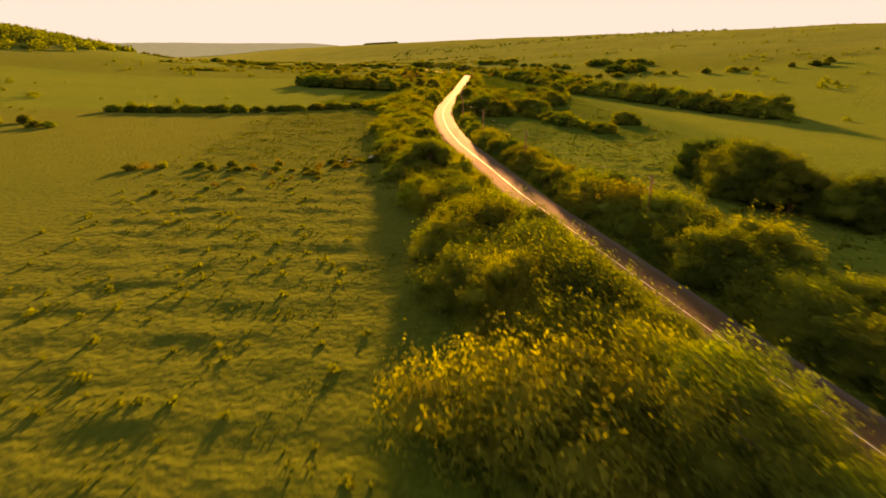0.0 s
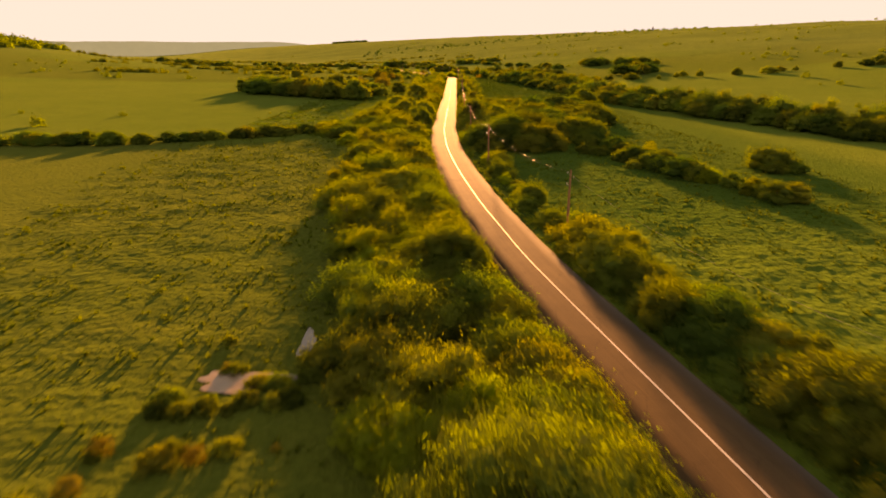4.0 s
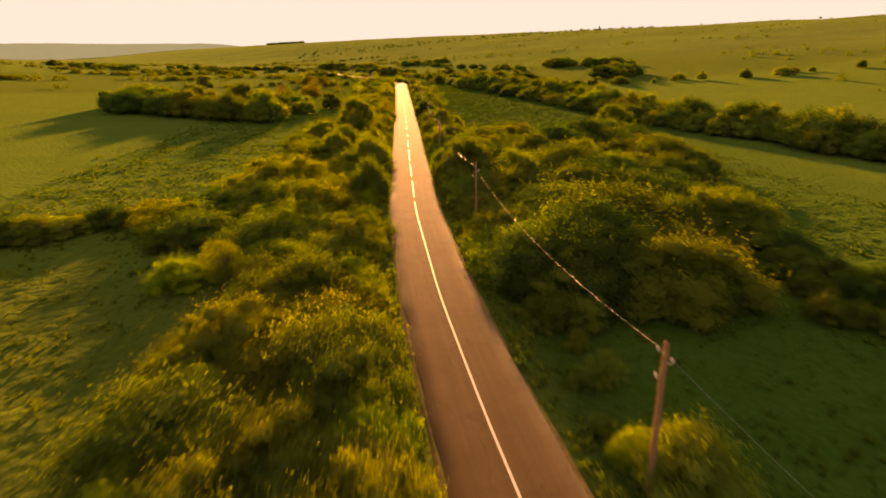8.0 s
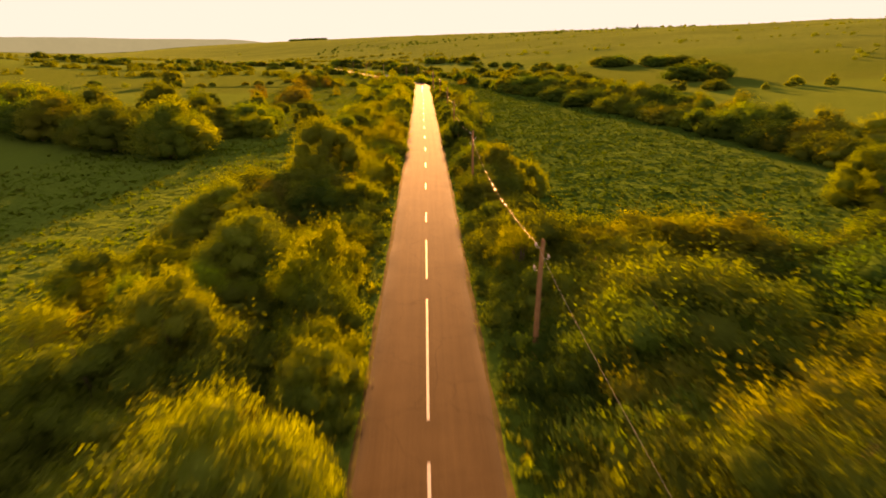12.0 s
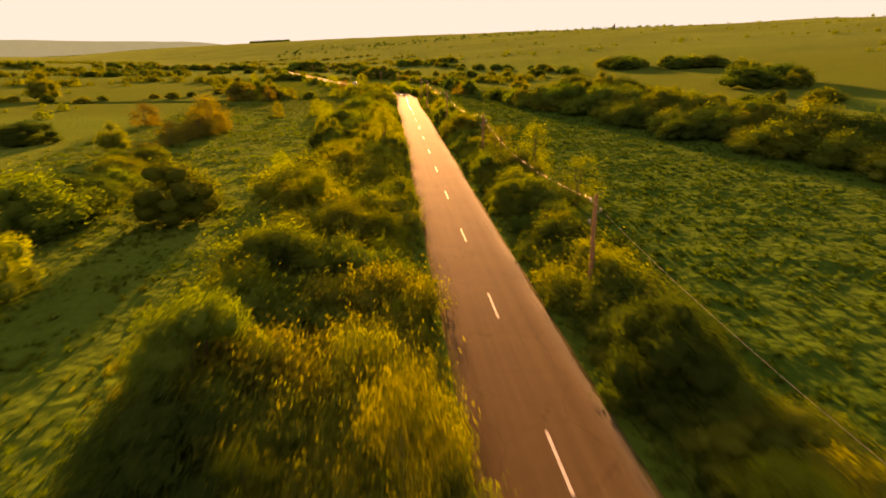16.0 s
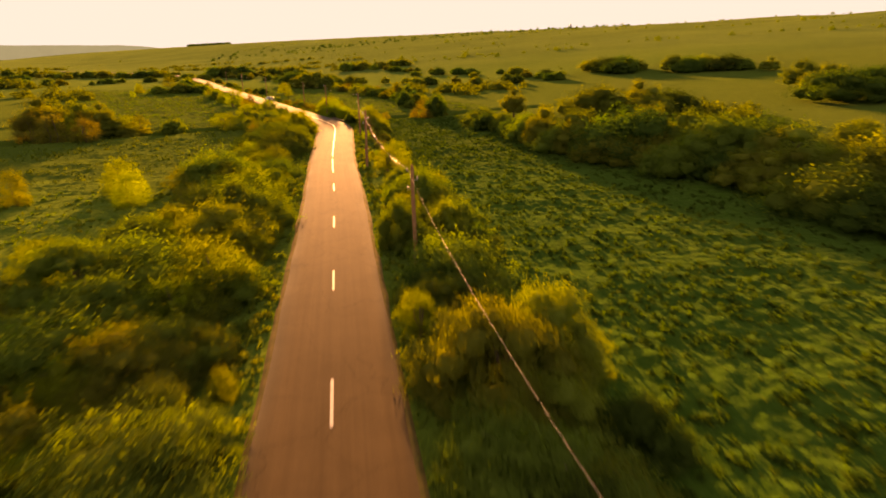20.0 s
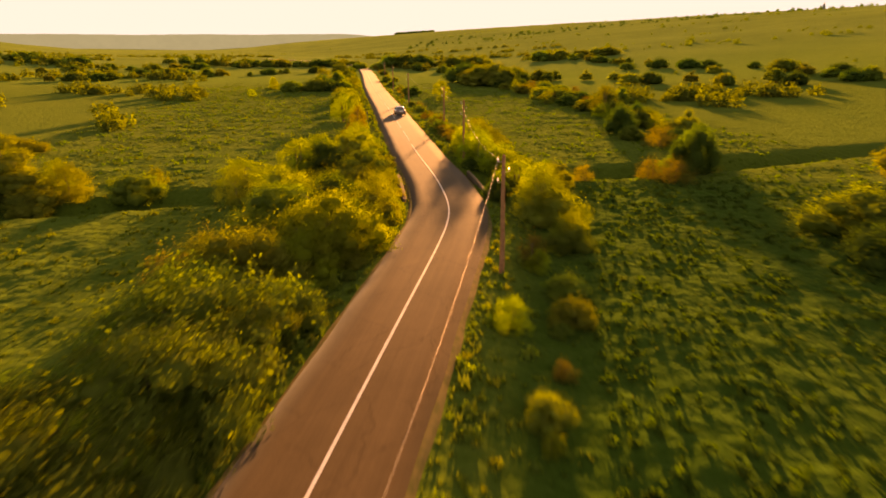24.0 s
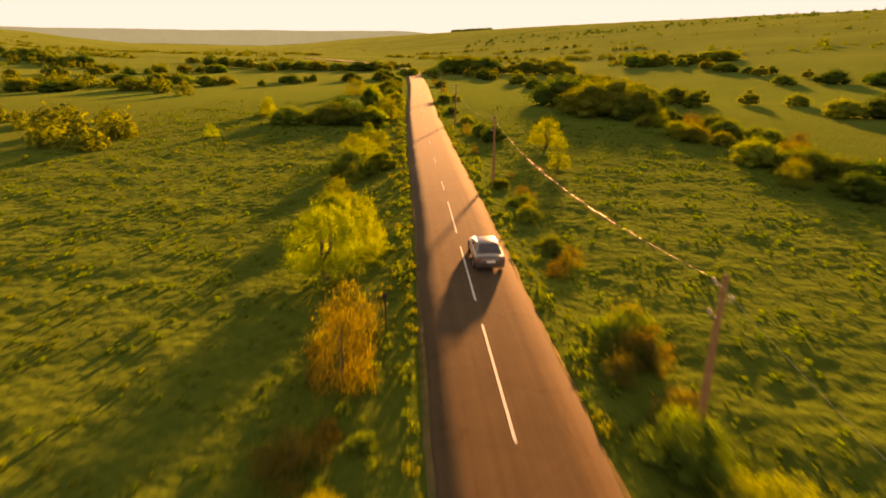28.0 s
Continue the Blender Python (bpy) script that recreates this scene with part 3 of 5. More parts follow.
def plant(kind, x, y, height, wide=1.0):
    proto = _rng.choice(KINDS[kind])
    s = height / HEIGHT[kind]
    wide *= 1.12
    m = pose(x, y, float(land(x, y, False)) - 0.05, 0, 0, _rng.uniform(0, 360)) @ Matrix.Diagonal((s * wide, s * wide, s, 1))
    if proto.name in _used:
        return copy_thing(proto, m @ Matrix.Diagonal((*(1 / v for v in proto.scale), 1)))
    _used.add(proto.name)
    proto.matrix_basis = m
    return proto


def strip(y0, y1, o0, o1, count, kinds, h0, h1, wide=1.0):
    """Bushes strewn over a stretch of the roadside between two distances from the road's centre."""
    for i in range(count):
        y = y0 + (y1 - y0) * (i + _rng.random()) / count
        o = _rng.uniform(o0, o1)
        kind, h, w = _rng.choice(kinds), (1.5 if _rng.random() < 0.3 else 1.05) * _rng.uniform(h0, h1), wide * _rng.uniform(0.85, 1.2)
        clear = 3.1 + 0.88 * RADIUS[kind] * h / HEIGHT[kind] * w
        if abs(o) < clear:
            o = math.copysign(clear + _rng.uniform(0, 0.8), o)
        plant(kind, float(road_x(y)) + o, y, h, w)


def hedge(points, spacing, kinds, h0, h1, spread=1.0, wide=1.1):
    """Bushes along a line across the fields."""
    for (xa, ya), (xb, yb) in zip(points, points[1:]):
        n = max(1, round(math.hypot(xb - xa, yb - ya) / spacing))
        for i in range(n):
            f = (i + _rng.random()) / n
            plant(_rng.choice(kinds), xa + (xb - xa) * f + _rng.gauss(0, spread), ya + (yb - ya) * f + _rng.gauss(0, spread), _rng.uniform(h0, h1), wide * _rng.uniform(0.85, 1.25))


W, S, D, Y, R, T, F, G, P, O, B, H, E = "willow", "shrub", "dark", "yellow", "rust", "tree", "far_bush", "far_tree", "sapling", "golden", "crack_willow", "hawthorn", "alder"
# west side of the road, from the start onwards
strip(10, 52, -8.5, -5.2, 30, (D, H, D), 3.4, 4.6, 0.9)
strip(15, 33, -15.5, -4.6, 30, (E, E, S), 2.8, 4.3, 1.15)
strip(33, 60, -15, -4.6, 42, (E, E, S, Y), 3.0, 4.4, 1.15)
strip(60, 84, -14, -6.2, 24, (W, W, S, Y), 1.9, 3.1, 1.15)
strip(84, 125, -15.5, -9, 37, (W, W, S, W), 2.0, 3.2, 1.2)
strip(84, 125, -9, -5.6, 21, (W, S, S), 1.3, 2.2, 1.15)
strip(125, 205, -16, -6.0, 110, (W, S, S, Y), 1.5, 2.7, 1.2)
strip(205, 240, -24, -6.2, 61, (W, W, S, Y), 1.9, 3.4, 1.2)
strip(240, 285, -20, -6.2, 54, (W, W, S, Y, R), 1.8, 3.3, 1.15)
strip(285, 330, -15, -6.2, 38, (W, S, Y, W), 1.8, 3.2, 1.15)
strip(330, 400, -14.5, -6.2, 61, (W, W, S, Y), 1.8, 3.3, 1.15)
strip(400, 440, -14, -6.2, 36, (W, Y, S), 1.8, 3.3, 1.15)
strip(440, 476, -12, -6.2, 30, (W, Y, S, D), 1.6, 2.9, 1.0)
strip(472, 486, -14, -6, 16, (W, D, W, Y), 1.8, 3.0, 1.15)
strip(462, 498, -4.8, -3.7, 28, (R, Y, R, S), 0.6, 1.1, 0.8)
strip(508, 530, -8.5, -5.4, 10, (S, R, S), 0.6, 1.3)
strip(540, 700, -10, -5.5, 20, (Y, W, S), 1.4, 2.8)
strip(60, 205, -6.5, -4.5, 84, (W, S), 1.8, 2.8, 1.1)
strip(128, 205, -17, -8, 52, (W, S, O), 2.1, 3.1, 1.15)
strip(205, 300, -7.0, -5.0, 43, (W, S, Y), 1.6, 2.7, 1.1)
strip(300, 440, -7.0, -5.0, 61, (W, S, Y), 1.6, 2.8, 1.1)
strip(210, 330, -13, -6.5, 41, (W, S, D), 1.9, 3.2, 1.2)
# east side
strip(14, 72, 5.0, 12.5, 82, (D, D, S, E), 2.5, 3.8, 1.2)
strip(72, 124, 5.6, 11, 38, (D, S, E), 1.7, 2.9, 1.15)
strip(124, 186, 6.3, 8, 10, (S, Y), 1.0, 2.2)
strip(184, 197, 6.3, 19, 32, (E, D, D), 3.0, 4.4, 1.2)
strip(197, 225, 6.3, 33, 67, (E, D, D), 2.7, 4.2, 1.3)
strip(56, 125, 4.8, 6.5, 29, (E, D, S), 1.9, 3.0, 1.1)
strip(124, 186, 4.8, 6.5, 16, (S, Y), 0.9, 1.9)
strip(186, 262, 5.0, 7.0, 33, (E, S, D), 1.8, 2.9, 1.15)
strip(222, 262, 6.3, 42, 102, (E, D, E), 2.6, 4.4, 1.3)
strip(262, 330, 4.8, 8.5, 51, (S, D, E, D), 1.8, 3.0, 1.1)
strip(330, 400, 4.8, 9, 54, (S, D, D, E), 1.8, 2.9, 1.1)
strip(400, 424, 6.3, 10, 11, (Y, E, S), 1.6, 2.9, 1.0)
strip(438, 468, 6.3, 8, 11, (Y, S, R, S), 0.7, 1.6)
strip(468, 500, 6.3, 9.5, 9, (Y, S, S), 1.2, 2.2)
strip(494, 514, 5.6, 9.5, 17, (Y, Y, O, W), 2.4, 3.5)
strip(514, 534, 5.4, 7.5, 9, (R, S, R), 1.0, 2.2)
strip(536, 562, 5.6, 7.5, 7, (R, S, S), 0.9, 1.8)
strip(560, 760, 5.6, 9, 14, (S, R), 1.0, 2.2)
# single larger plants beside the road
for kind, x, y, h in ((T, -0.5, 384, 4.5), (W, 7, 366, 4.4), (R, 0.6, 529, 3.6), (O, 19.8, 499, 3.2), (R, -26, 472, 6.6), (R, -30, 475, 6.0), (R, -20, 470, 5.0), (O, 3, 491, 4.4), (Y, 1, 481, 4.0), (W, 6, 478, 4.2), (T, 50, 563, 4.4), (T, 50, 519, 4.2), (T, 59, 486, 7), (O, -11, 569, 4.0), (O, 9.6, 586, 4.6), (D, 2, 591, 2.6), (Y, 24.5, 428, 2.6), (D, 4.5, 494, 3.6), (Y, -14, 574, 3.6), (D, -28, 610, 4.6), (Y, -31, 640, 5.0), (Y, 26.5, 477, 4.8), (R, 7, 460, 4.0), (W, 13, 466, 3.8)):
    plant(kind, x, y, h)
for kind, x, y, h in ((Y, -43, 610, 3.6), (Y, -40, 585, 2.4)):
    plant(kind, x, y, h)


def crown(kind, x, y, height, radius):
    """One larger plant of a given height and crown radius."""
    plant(kind, x, y, height, min(1.9, max(0.55, radius * HEIGHT[kind] / (RADIUS[kind] * height * 1.12))))


# the larger crowns along the road, from south to north
for spec in ((W, 4.9, 75.6, 1.9, 2.4), (W, 1.3, 76.9, 3.3, 2.5), (D, 5, 78.6, 2.2, 1.7), (D, 17.4, 80.6, 2.6, 2.3), (Y, 0.9, 81.8, 1.5, 0.7), (R, 16.7, 84.4, 2.3, 2.6), (W, 3, 85.1, 4.4, 2.1), (R, 15.6, 88.6, 2.7, 2.2), (B, -2.3, 90.1, 6.2, 5), (D, 15.9, 93.1, 2.9, 2.4), (B, 16.4, 99, 2.9, 3.5), (B, 13.6, 103.4, 3.2, 3.3), (S, 10.3, 107.7, 3.8, 2.7), (W, -9, 109.5, 4.2, 2.8), (S, -0.2, 109.5, 2, 2.5), (B, -3.8, 118.8, 4.7, 4.2), (S, 9.6, 124.5, 4.1, 3.8), (B, -8.8, 146.8, 4, 5)):
    crown(*spec)
for spec in ((S, 6.6, 148, 1.3, 1.1), (Y, 6.5, 153.3, 2.1, 1.2), (F, 34.2, 157.6, 3.6, 4.5), (S, 6.5, 161.5, 2.8, 1.4), (F, 51.2, 164.2, 4, 5), (Y, 5.8, 168.3, 2.5, 1.4), (Y, 7.7, 175.9, 2.1, 1.5), (E, 7.4, 183.6, 2.1, 2.3), (Y, 39.3, 183.9, 2, 1.7), (D, 16.2, 186, 3.4, 3.2), (S, 31.5, 187, 2.3, 0.9), (O, -7.3, 187.4, 2.2, 2.7), (E, 11.9, 187.9, 2.3, 2.6), (Y, -5.3, 189.2, 2.4, 3), (Y, -14, 189.2, 2.1, 1.9), (E, 7.1, 189.6, 3.1, 2.7), (D, 16.5, 191.2, 2.8, 2.4), (D, -9.9, 191.9, 2.1, 2.1)):
    crown(*spec)
for spec in ((E, 22.7, 192.5, 3.3, 2.8), (W, -19.5, 193.3, 2.8, 2.7), (D, 5.5, 194.7, 3, 2.2), (O, 15.3, 195.3, 2.2, 1.3), (Y, -16.7, 197.2, 1.8, 2.1), (O, -13.6, 197.5, 2.5, 3.1), (B, 22.7, 198.2, 3.2, 3.3), (B, 8.8, 198.4, 3.9, 3.5), (O, -8.1, 200.6, 2.3, 2.8), (S, -23, 203.5, 2.3, 2.8), (Y, 23.8, 204.4, 3.3, 1.9), (B, 7.7, 208.2, 3.4, 3.3), (B, 16.9, 209, 3.5, 3.4), (Y, -25.2, 210, 3.9, 4.9), (O, 21.4, 210.1, 3.5, 2.6), (B, -6.6, 216, 3, 3.7), (B, -16.4, 217.4, 3.5, 4.4), (B, 14.5, 219.1, 6.7, 3.5)):
    crown(*spec)
for spec in ((D, -4.1, 219.5, 5.8, 2.4), (H, 27.6, 220.3, 5, 5), (E, 7.1, 221.5, 3.8, 2.8), (O, -12.9, 222, 1.9, 2), (O, -7.3, 222, 1.9, 2.4), (E, 12, 223.8, 4.1, 1.8), (O, -12.6, 223.9, 2.3, 1.6), (B, -5.9, 224.5, 3.4, 3.7), (B, 9.2, 225.1, 7.5, 4.3), (D, -12.4, 230.4, 3.1, 3.1), (D, 6.6, 231.8, 4.3, 1.4), (B, 27.8, 232.4, 5.7, 3.4), (B, 12.9, 233.9, 5.7, 4.8), (O, -8.7, 234.9, 3.1, 2.1), (B, -3.3, 236.1, 6, 3.4), (H, 44.1, 239.9, 4.5, 5), (H, 23.3, 240.5, 5.1, 4.5), (W, -1.7, 244.4, 3.3, 2.3)):
    crown(*spec)
for spec in ((B, -8.7, 247.8, 5.6, 3.3), (B, 13.4, 250, 3.7, 3.9), (D, -12.2, 252.3, 3.8, 1.9), (O, 10.1, 256.6, 4.9, 2.5), (W, -2.4, 258.7, 4.8, 3), (B, -7.5, 259.9, 5, 4), (Y, -7.4, 264.9, 3.6, 2.4), (O, 53.7, 265.7, 3.4, 3), (B, 51.9, 274.5, 6.7, 5), (Y, 55.9, 279.4, 4, 5), (E, 13.4, 282.6, 2.5, 2.4), (E, 17.2, 282.9, 4.4, 2.7), (S, 13.6, 284.8, 2.7, 2.8), (Y, 0.3, 284.9, 4.3, 2.4), (W, 2.1, 286.9, 3.5, 1.2), (B, 15, 289.1, 5.3, 3.2), (B, -4.9, 290, 8.1, 5), (Y, -13.3, 290, 2.6, 1.8)):
    crown(*spec)
for spec in ((E, 13.2, 293.2, 3.8, 2.2), (W, 2.2, 297.9, 3.3, 2), (O, 13, 298.5, 3.2, 2.1), (O, 13.5, 305.2, 3.5, 2.3), (Y, 2.9, 307.8, 6.5, 2.5), (D, 16.9, 308.8, 2.4, 3), (O, 3.1, 310.6, 3.3, 2.5), (O, -6.4, 311.6, 1.4, 1.7), (H, 13.8, 313, 5.4, 3), (W, 1.6, 314.6, 3.1, 1.5), (H, -4.3, 314.6, 5.5, 3.3), (D, 15.2, 318.6, 3.6, 2.1), (Y, 3.5, 320.3, 2.2, 1.6), (H, -29.7, 320.3, 4.2, 3.5), (O, 3.2, 324.5, 2.6, 1.8), (B, -2.8, 326.9, 4.7, 3.7), (D, 18.6, 328, 3.1, 2.3), (G, -43.2, 331.4, 5.4, 2.9)):
    crown(*spec)
for spec in ((E, 16, 331.8, 3.6, 2), (G, -28.6, 332.2, 6.3, 5), (B, 1.3, 333.7, 4.2, 3.4), (W, -26.5, 337.8, 3.4, 3), (B, -39, 337.8, 9.5, 5), (B, -32.9, 339.5, 7.1, 4.7), (E, 15.1, 341, 4, 2.2), (W, 5.6, 342.8, 4, 2.2), (G, -53.5, 344.3, 9, 5), (P, 22.6, 344.4, 5.5, 2.5), (G, -42.6, 344.7, 9, 5), (O, 6.3, 345.3, 1.2, 1.5), (B, 17.4, 345.9, 3.8, 2.5), (H, -23.3, 348.2, 4, 5), (O, 1.5, 348.9, 2.4, 2.9), (Y, 15.5, 349.4, 2.4, 1.2), (W, 5.3, 349.7, 3, 2.1), (E, 16.2, 354, 3.9, 2.1)):
    crown(*spec)
for spec in ((E, 20.2, 354.1, 2.8, 2.3), (P, 21.7, 355.2, 7.6, 2.2), (G, -74.8, 356.3, 7.4, 5), (Y, 0.1, 356.4, 1, 1.2), (W, 5.6, 356.8, 3.4, 2.7), (B, 19.8, 359.9, 2.8, 2.4), (Y, -3.5, 362.3, 2.2, 1.5), (Y, -6.2, 364.6, 2.9, 1.7), (P, 20.8, 365.4, 6.2, 2.9), (D, 22.3, 367, 2.3, 1.8), (B, 18.8, 368.1, 3.4, 2.7), (O, 6.4, 369.4, 7.6, 2.9), (Y, 2.3, 369.4, 2.8, 2.1), (W, 4.2, 370.4, 4.9, 2.2), (D, -26.7, 371, 2.4, 2.5), (R, -24.5, 374.5, 3.2, 2.6), (D, -0.1, 377.8, 3.4, 2.7), (D, 23.8, 380.3, 2.3, 2.2)):
    crown(*spec)
for spec in ((E, 19.1, 380.5, 2.9, 1.9), (H, -0.6, 380.7, 3.8, 3.8), (B, 19.9, 383.9, 4.8, 3.6), (O, 4.7, 384.1, 2, 2.5), (B, 22.6, 385.8, 4.8, 2.7), (Y, 19.3, 386.3, 2.6, 2), (Y, 9.3, 386.6, 1.5, 0.9), (B, 5.6, 388.3, 3.4, 2.9), (O, 17.8, 389.5, 2.8, 1.3), (W, 0.8, 389.9, 2.6, 1.8), (H, -47.1, 392.7, 3.8, 4.8), (W, 6.4, 397.2, 2.8, 2), (H, 0.9, 397.6, 4.3, 3.5), (W, -2.7, 399.3, 2.3, 1.6), (D, 24.4, 400.9, 2.8, 1.2), (O, -1.9, 401.1, 3.9, 2.3), (R, -21.9, 401.7, 8.1, 4.5), (D, 19.3, 403.2, 4, 1.8)):
    crown(*spec)
for spec in ((E, 23, 404.6, 4, 2.1), (O, 5.3, 406.2, 3.4, 1.8), (D, 2.2, 406.2, 3.4, 3.1), (E, 20.6, 407.8, 3.6, 1.8), (R, -23.6, 408, 5.2, 4), (B, 8, 412.3, 4.4, 2.3), (R, -36, 413.5, 5.5, 3.4), (G, 71.3, 416.4, 6.9, 5), (Y, -2.5, 422.6, 3.8, 2.1), (Y, -12.9, 425.4, 3.8, 1.6), (Y, 4.9, 425.9, 3, 2), (Y, -4.6, 428.3, 4.1, 2.3), (Y, 1.1, 429.5, 2.5, 2.4), (O, 8.8, 431.4, 1.3, 1.1), (G, 70.4, 431.4, 7.1, 5), (D, 11.2, 431.7, 1.8, 1), (O, 23.1, 433.5, 3.2, 2), (W, 6.7, 433.9, 1.6, 1.2)):
    crown(*spec)
for spec in ((O, 8.1, 435.6, 3.2, 1.7), (Y, 24.7, 437.4, 3.8, 2.5), (Y, 21.3, 438.6, 2, 0.7), (W, 8.6, 440.3, 2.4, 1.4), (F, 49.6, 440.4, 4.6, 5), (B, 9, 442.8, 2.4, 2.1), (W, 8.7, 449.2, 2.5, 2.2), (W, 11.8, 450.8, 2.3, 2.1), (F, 47.9, 451.8, 5.1, 3.6), (Y, 23.6, 458.8, 1.8, 1.3), (D, 49.2, 464.3, 3.6, 3.1), (R, 6.3, 465.1, 3.3, 1.5), (O, 8.8, 466.8, 3.4, 3.4), (R, 25.2, 467.6, 2.5, 1.1), (Y, 26.9, 470.2, 0.8, 0.9), (H, 8.5, 470.4, 4.2, 3.8), (W, 13.5, 471, 3.3, 2.4), (Y, 12.5, 473.1, 2.9, 1.6)):
    crown(*spec)
for spec in ((T, 85.1, 478.9, 8.7, 5), (G, -83.5, 479.2, 9, 5), (T, -29.2, 479.7, 7.2, 5), (O, 26.4, 480.8, 4.4, 2.2), (D, 23.1, 481.3, 2.3, 1.5), (O, 8.8, 481.7, 3.1, 2.6), (T, -20.8, 481.8, 5.9, 3.1), (Y, 13.9, 482, 2.9, 1.5), (T, -24.4, 483, 5.8, 3.6), (Y, -17.2, 483.4, 3.5, 2), (R, 12, 484, 1.9, 1.4), (O, 7.9, 484.1, 1.7, 2.1), (Y, 0.5, 484.3, 1.6, 1.9), (Y, -9.3, 485.9, 2.1, 1.4), (O, -0.9, 486.8, 3, 3.7), (W, 28.6, 487.3, 2.8, 1.9), (O, 24.9, 487.7, 3.1, 2.6), (O, 11.5, 490.1, 1.5, 1.8)):
    crown(*spec)
for spec in ((H, 7.1, 491, 3, 3.8), (D, 20.5, 494.4, 1.5, 1.2), (R, 8.4, 494.5, 3.6, 2.6), (D, 43.5, 495.1, 5.6, 2.5), (O, 24.8, 495.6, 2.5, 3.1), (O, 3.3, 498.5, 3.7, 2.3), (Y, 23.6, 499.3, 2.9, 2.1), (Y, 6.8, 501.9, 4.9, 2.3), (D, 46.3, 503.1, 4.5, 2.5), (Y, 23, 505.6, 3.6, 2.4), (O, 4.5, 508, 3.3, 2.5), (O, 19.8, 508.8, 3.4, 2.3), (D, 41.9, 516.4, 2.3, 2.1), (R, 1.4, 520, 1.7, 1.7), (D, 41.6, 522.4, 4.6, 3.1), (R, 14.9, 524.8, 2, 1.4)):
    crown(*spec)
for spec in ((R, 1.7, 524.9, 4.9, 1.7), (R, 13.7, 529.2, 2.1, 1.3), (D, 42.8, 534.1, 2.8, 1.5), (D, 46.7, 534.9, 3.8, 1.9), (O, -3.6, 536.5, 5.2, 3), (Y, -1.9, 539.6, 5, 1.3), (D, 10.4, 543, 0.9, 1.2), (P, 43.6, 547.6, 6.2, 2.9), (T, 45.3, 555.8, 5.2, 2.9), (R, 7.7, 557.7, 1.9, 1.2), (D, -11.4, 564.4, 3.1, 2.8), (P, 10.9, 569.8, 4.4, 1.4), (Y, -12.9, 580.9, 3, 2.7), (D, -0.6, 596, 2.3, 2.2), (H, -27.2, 606.8, 3.7, 4.6), (Y, -19.2, 610.8, 4.3, 2.6), (Y, -44.6, 613.3, 4.1, 1.7), (D, -29.8, 633.4, 4.7, 2.6)):
    crown(*spec)
for spec in ((Y, -42, 660.6, 4.9, 3.9),):
    crown(*spec)
# hedges and copses in the fields
strip(440, 476, -12.5, -5.0, 36, (W, Y, S, W), 1.9, 3.2, 1.15)
strip(484, 497, -9.5, -5.0, 12, (W, Y, O, D), 2.1, 3.2, 1.1)
hedge(((157, 632), (178, 600), (192, 562)), 5, (F, G), 5.0, 8.0, 5, 1.3)
hedge(((154, 508), (146, 473)), 5, (G, F), 6.0, 9.0, 5, 1.3)
hedge(((49, 903), (87, 732), (131, 618)), 9, (F, G), 3.0, 5.0, 8, 1.2)
hedge(((14, 656), (30, 622)), 2.6, (G, F), 5.0, 7.6, 4, 1.2)
hedge(((30, 622), (41, 596), (42, 561), (46, 550), (47, 535)), 3.4, (F, R, S), 2.0, 3.4, 1.4)
hedge(((42, 822), (106, 839)), 5, (G, F), 5.0, 8.0, 5, 1.2)
hedge(((-300, 796), (-215, 765)), 4.5, (G, F), 4.5, 7.0, 3, 1.2)
hedge(((-200, 839), (-135, 793), (-67, 797)), 5, (F, G), 4.0, 6.0, 4, 1.2)
hedge(((-124, 680), (-110, 690)), 2.6, (F,), 3.0, 4.0, 1.5, 1.3)
hedge(((-34, 781), (10, 787)), 3.4, (G, F), 6.0, 9.0, 4, 1.2)
hedge(((-36, 602), (-18, 604)), 2.8, (F, D), 3.0, 4.4, 1.6, 1.2)
hedge(((87, 475), (70, 480)), 4, (G, F), 6.0, 8.0, 3, 1.2)
hedge(((-112, 196), (-64, 197), (-43, 205), (-18, 220)), 2.4, (F, D, F), 2.2, 3.2, 0.8, 1.2)
hedge(((-83, 368), (-54, 330), (-33, 313)), 1.7, (G, G, F), 5.6, 9.0, 4)
hedge(((-33, 313), (-21, 345)), 2.2, (G, F), 4.0, 6.0, 3)
hedge(((48, 440), (54, 425), (60, 395), (66, 330), (70, 285), (82, 235), (97, 176)), 2.8, (F, F, G), 3.6, 5.4, 1.8, 1.2)
hedge(((52, 446), (60, 428), (66, 398), (73, 330), (77, 285), (89, 235), (104, 176)), 3.2, (G, G, F), 5.8, 8.2, 2.2, 1.1)
hedge(((27, 193), (31, 183), (33, 165), (40, 140)), 2.4, (D, W), 2.2, 3.2)
hedge(((44, 89), (41, 70), (46, 60)), 4, (H, H, T), 5.5, 8.0, 1.5)
hedge(((26, 186), (33, 158)), 3.0, (S, F), 1.6, 2.6, 1.0)
hedge(((47, 160), (53, 158)), 2.0, (S, F), 1.4, 2.0, 0.6)
hedge(((36, 225), (52, 262)), 3.0, (F, Y, W), 2.4, 3.6, 2.0)
hedge(((49, 445), (49, 462), (48, 478)), 3.6, (F, G, Y), 3.0, 4.6, 1.2)
hedge(((31, 490), (42, 493), (47, 500), (46, 535), (38, 570), (24, 625)), 4.2, (F, S, Y, R), 1.8, 3.6, 1.2)
hedge(((24, 625), (25, 670), (20, 700)), 3.0, (G, F), 4.0, 6.0, 3)
hedge(((-36, 91), (-24, 95), (-14, 100), (-18, 108)), 1.3, (R, S, S), 0.5, 1.2, 1.8)
hedge(((-20, 100), (-13, 101), (-13, 107)), 0.9, (D, S), 0.5, 1.1, 0.7)
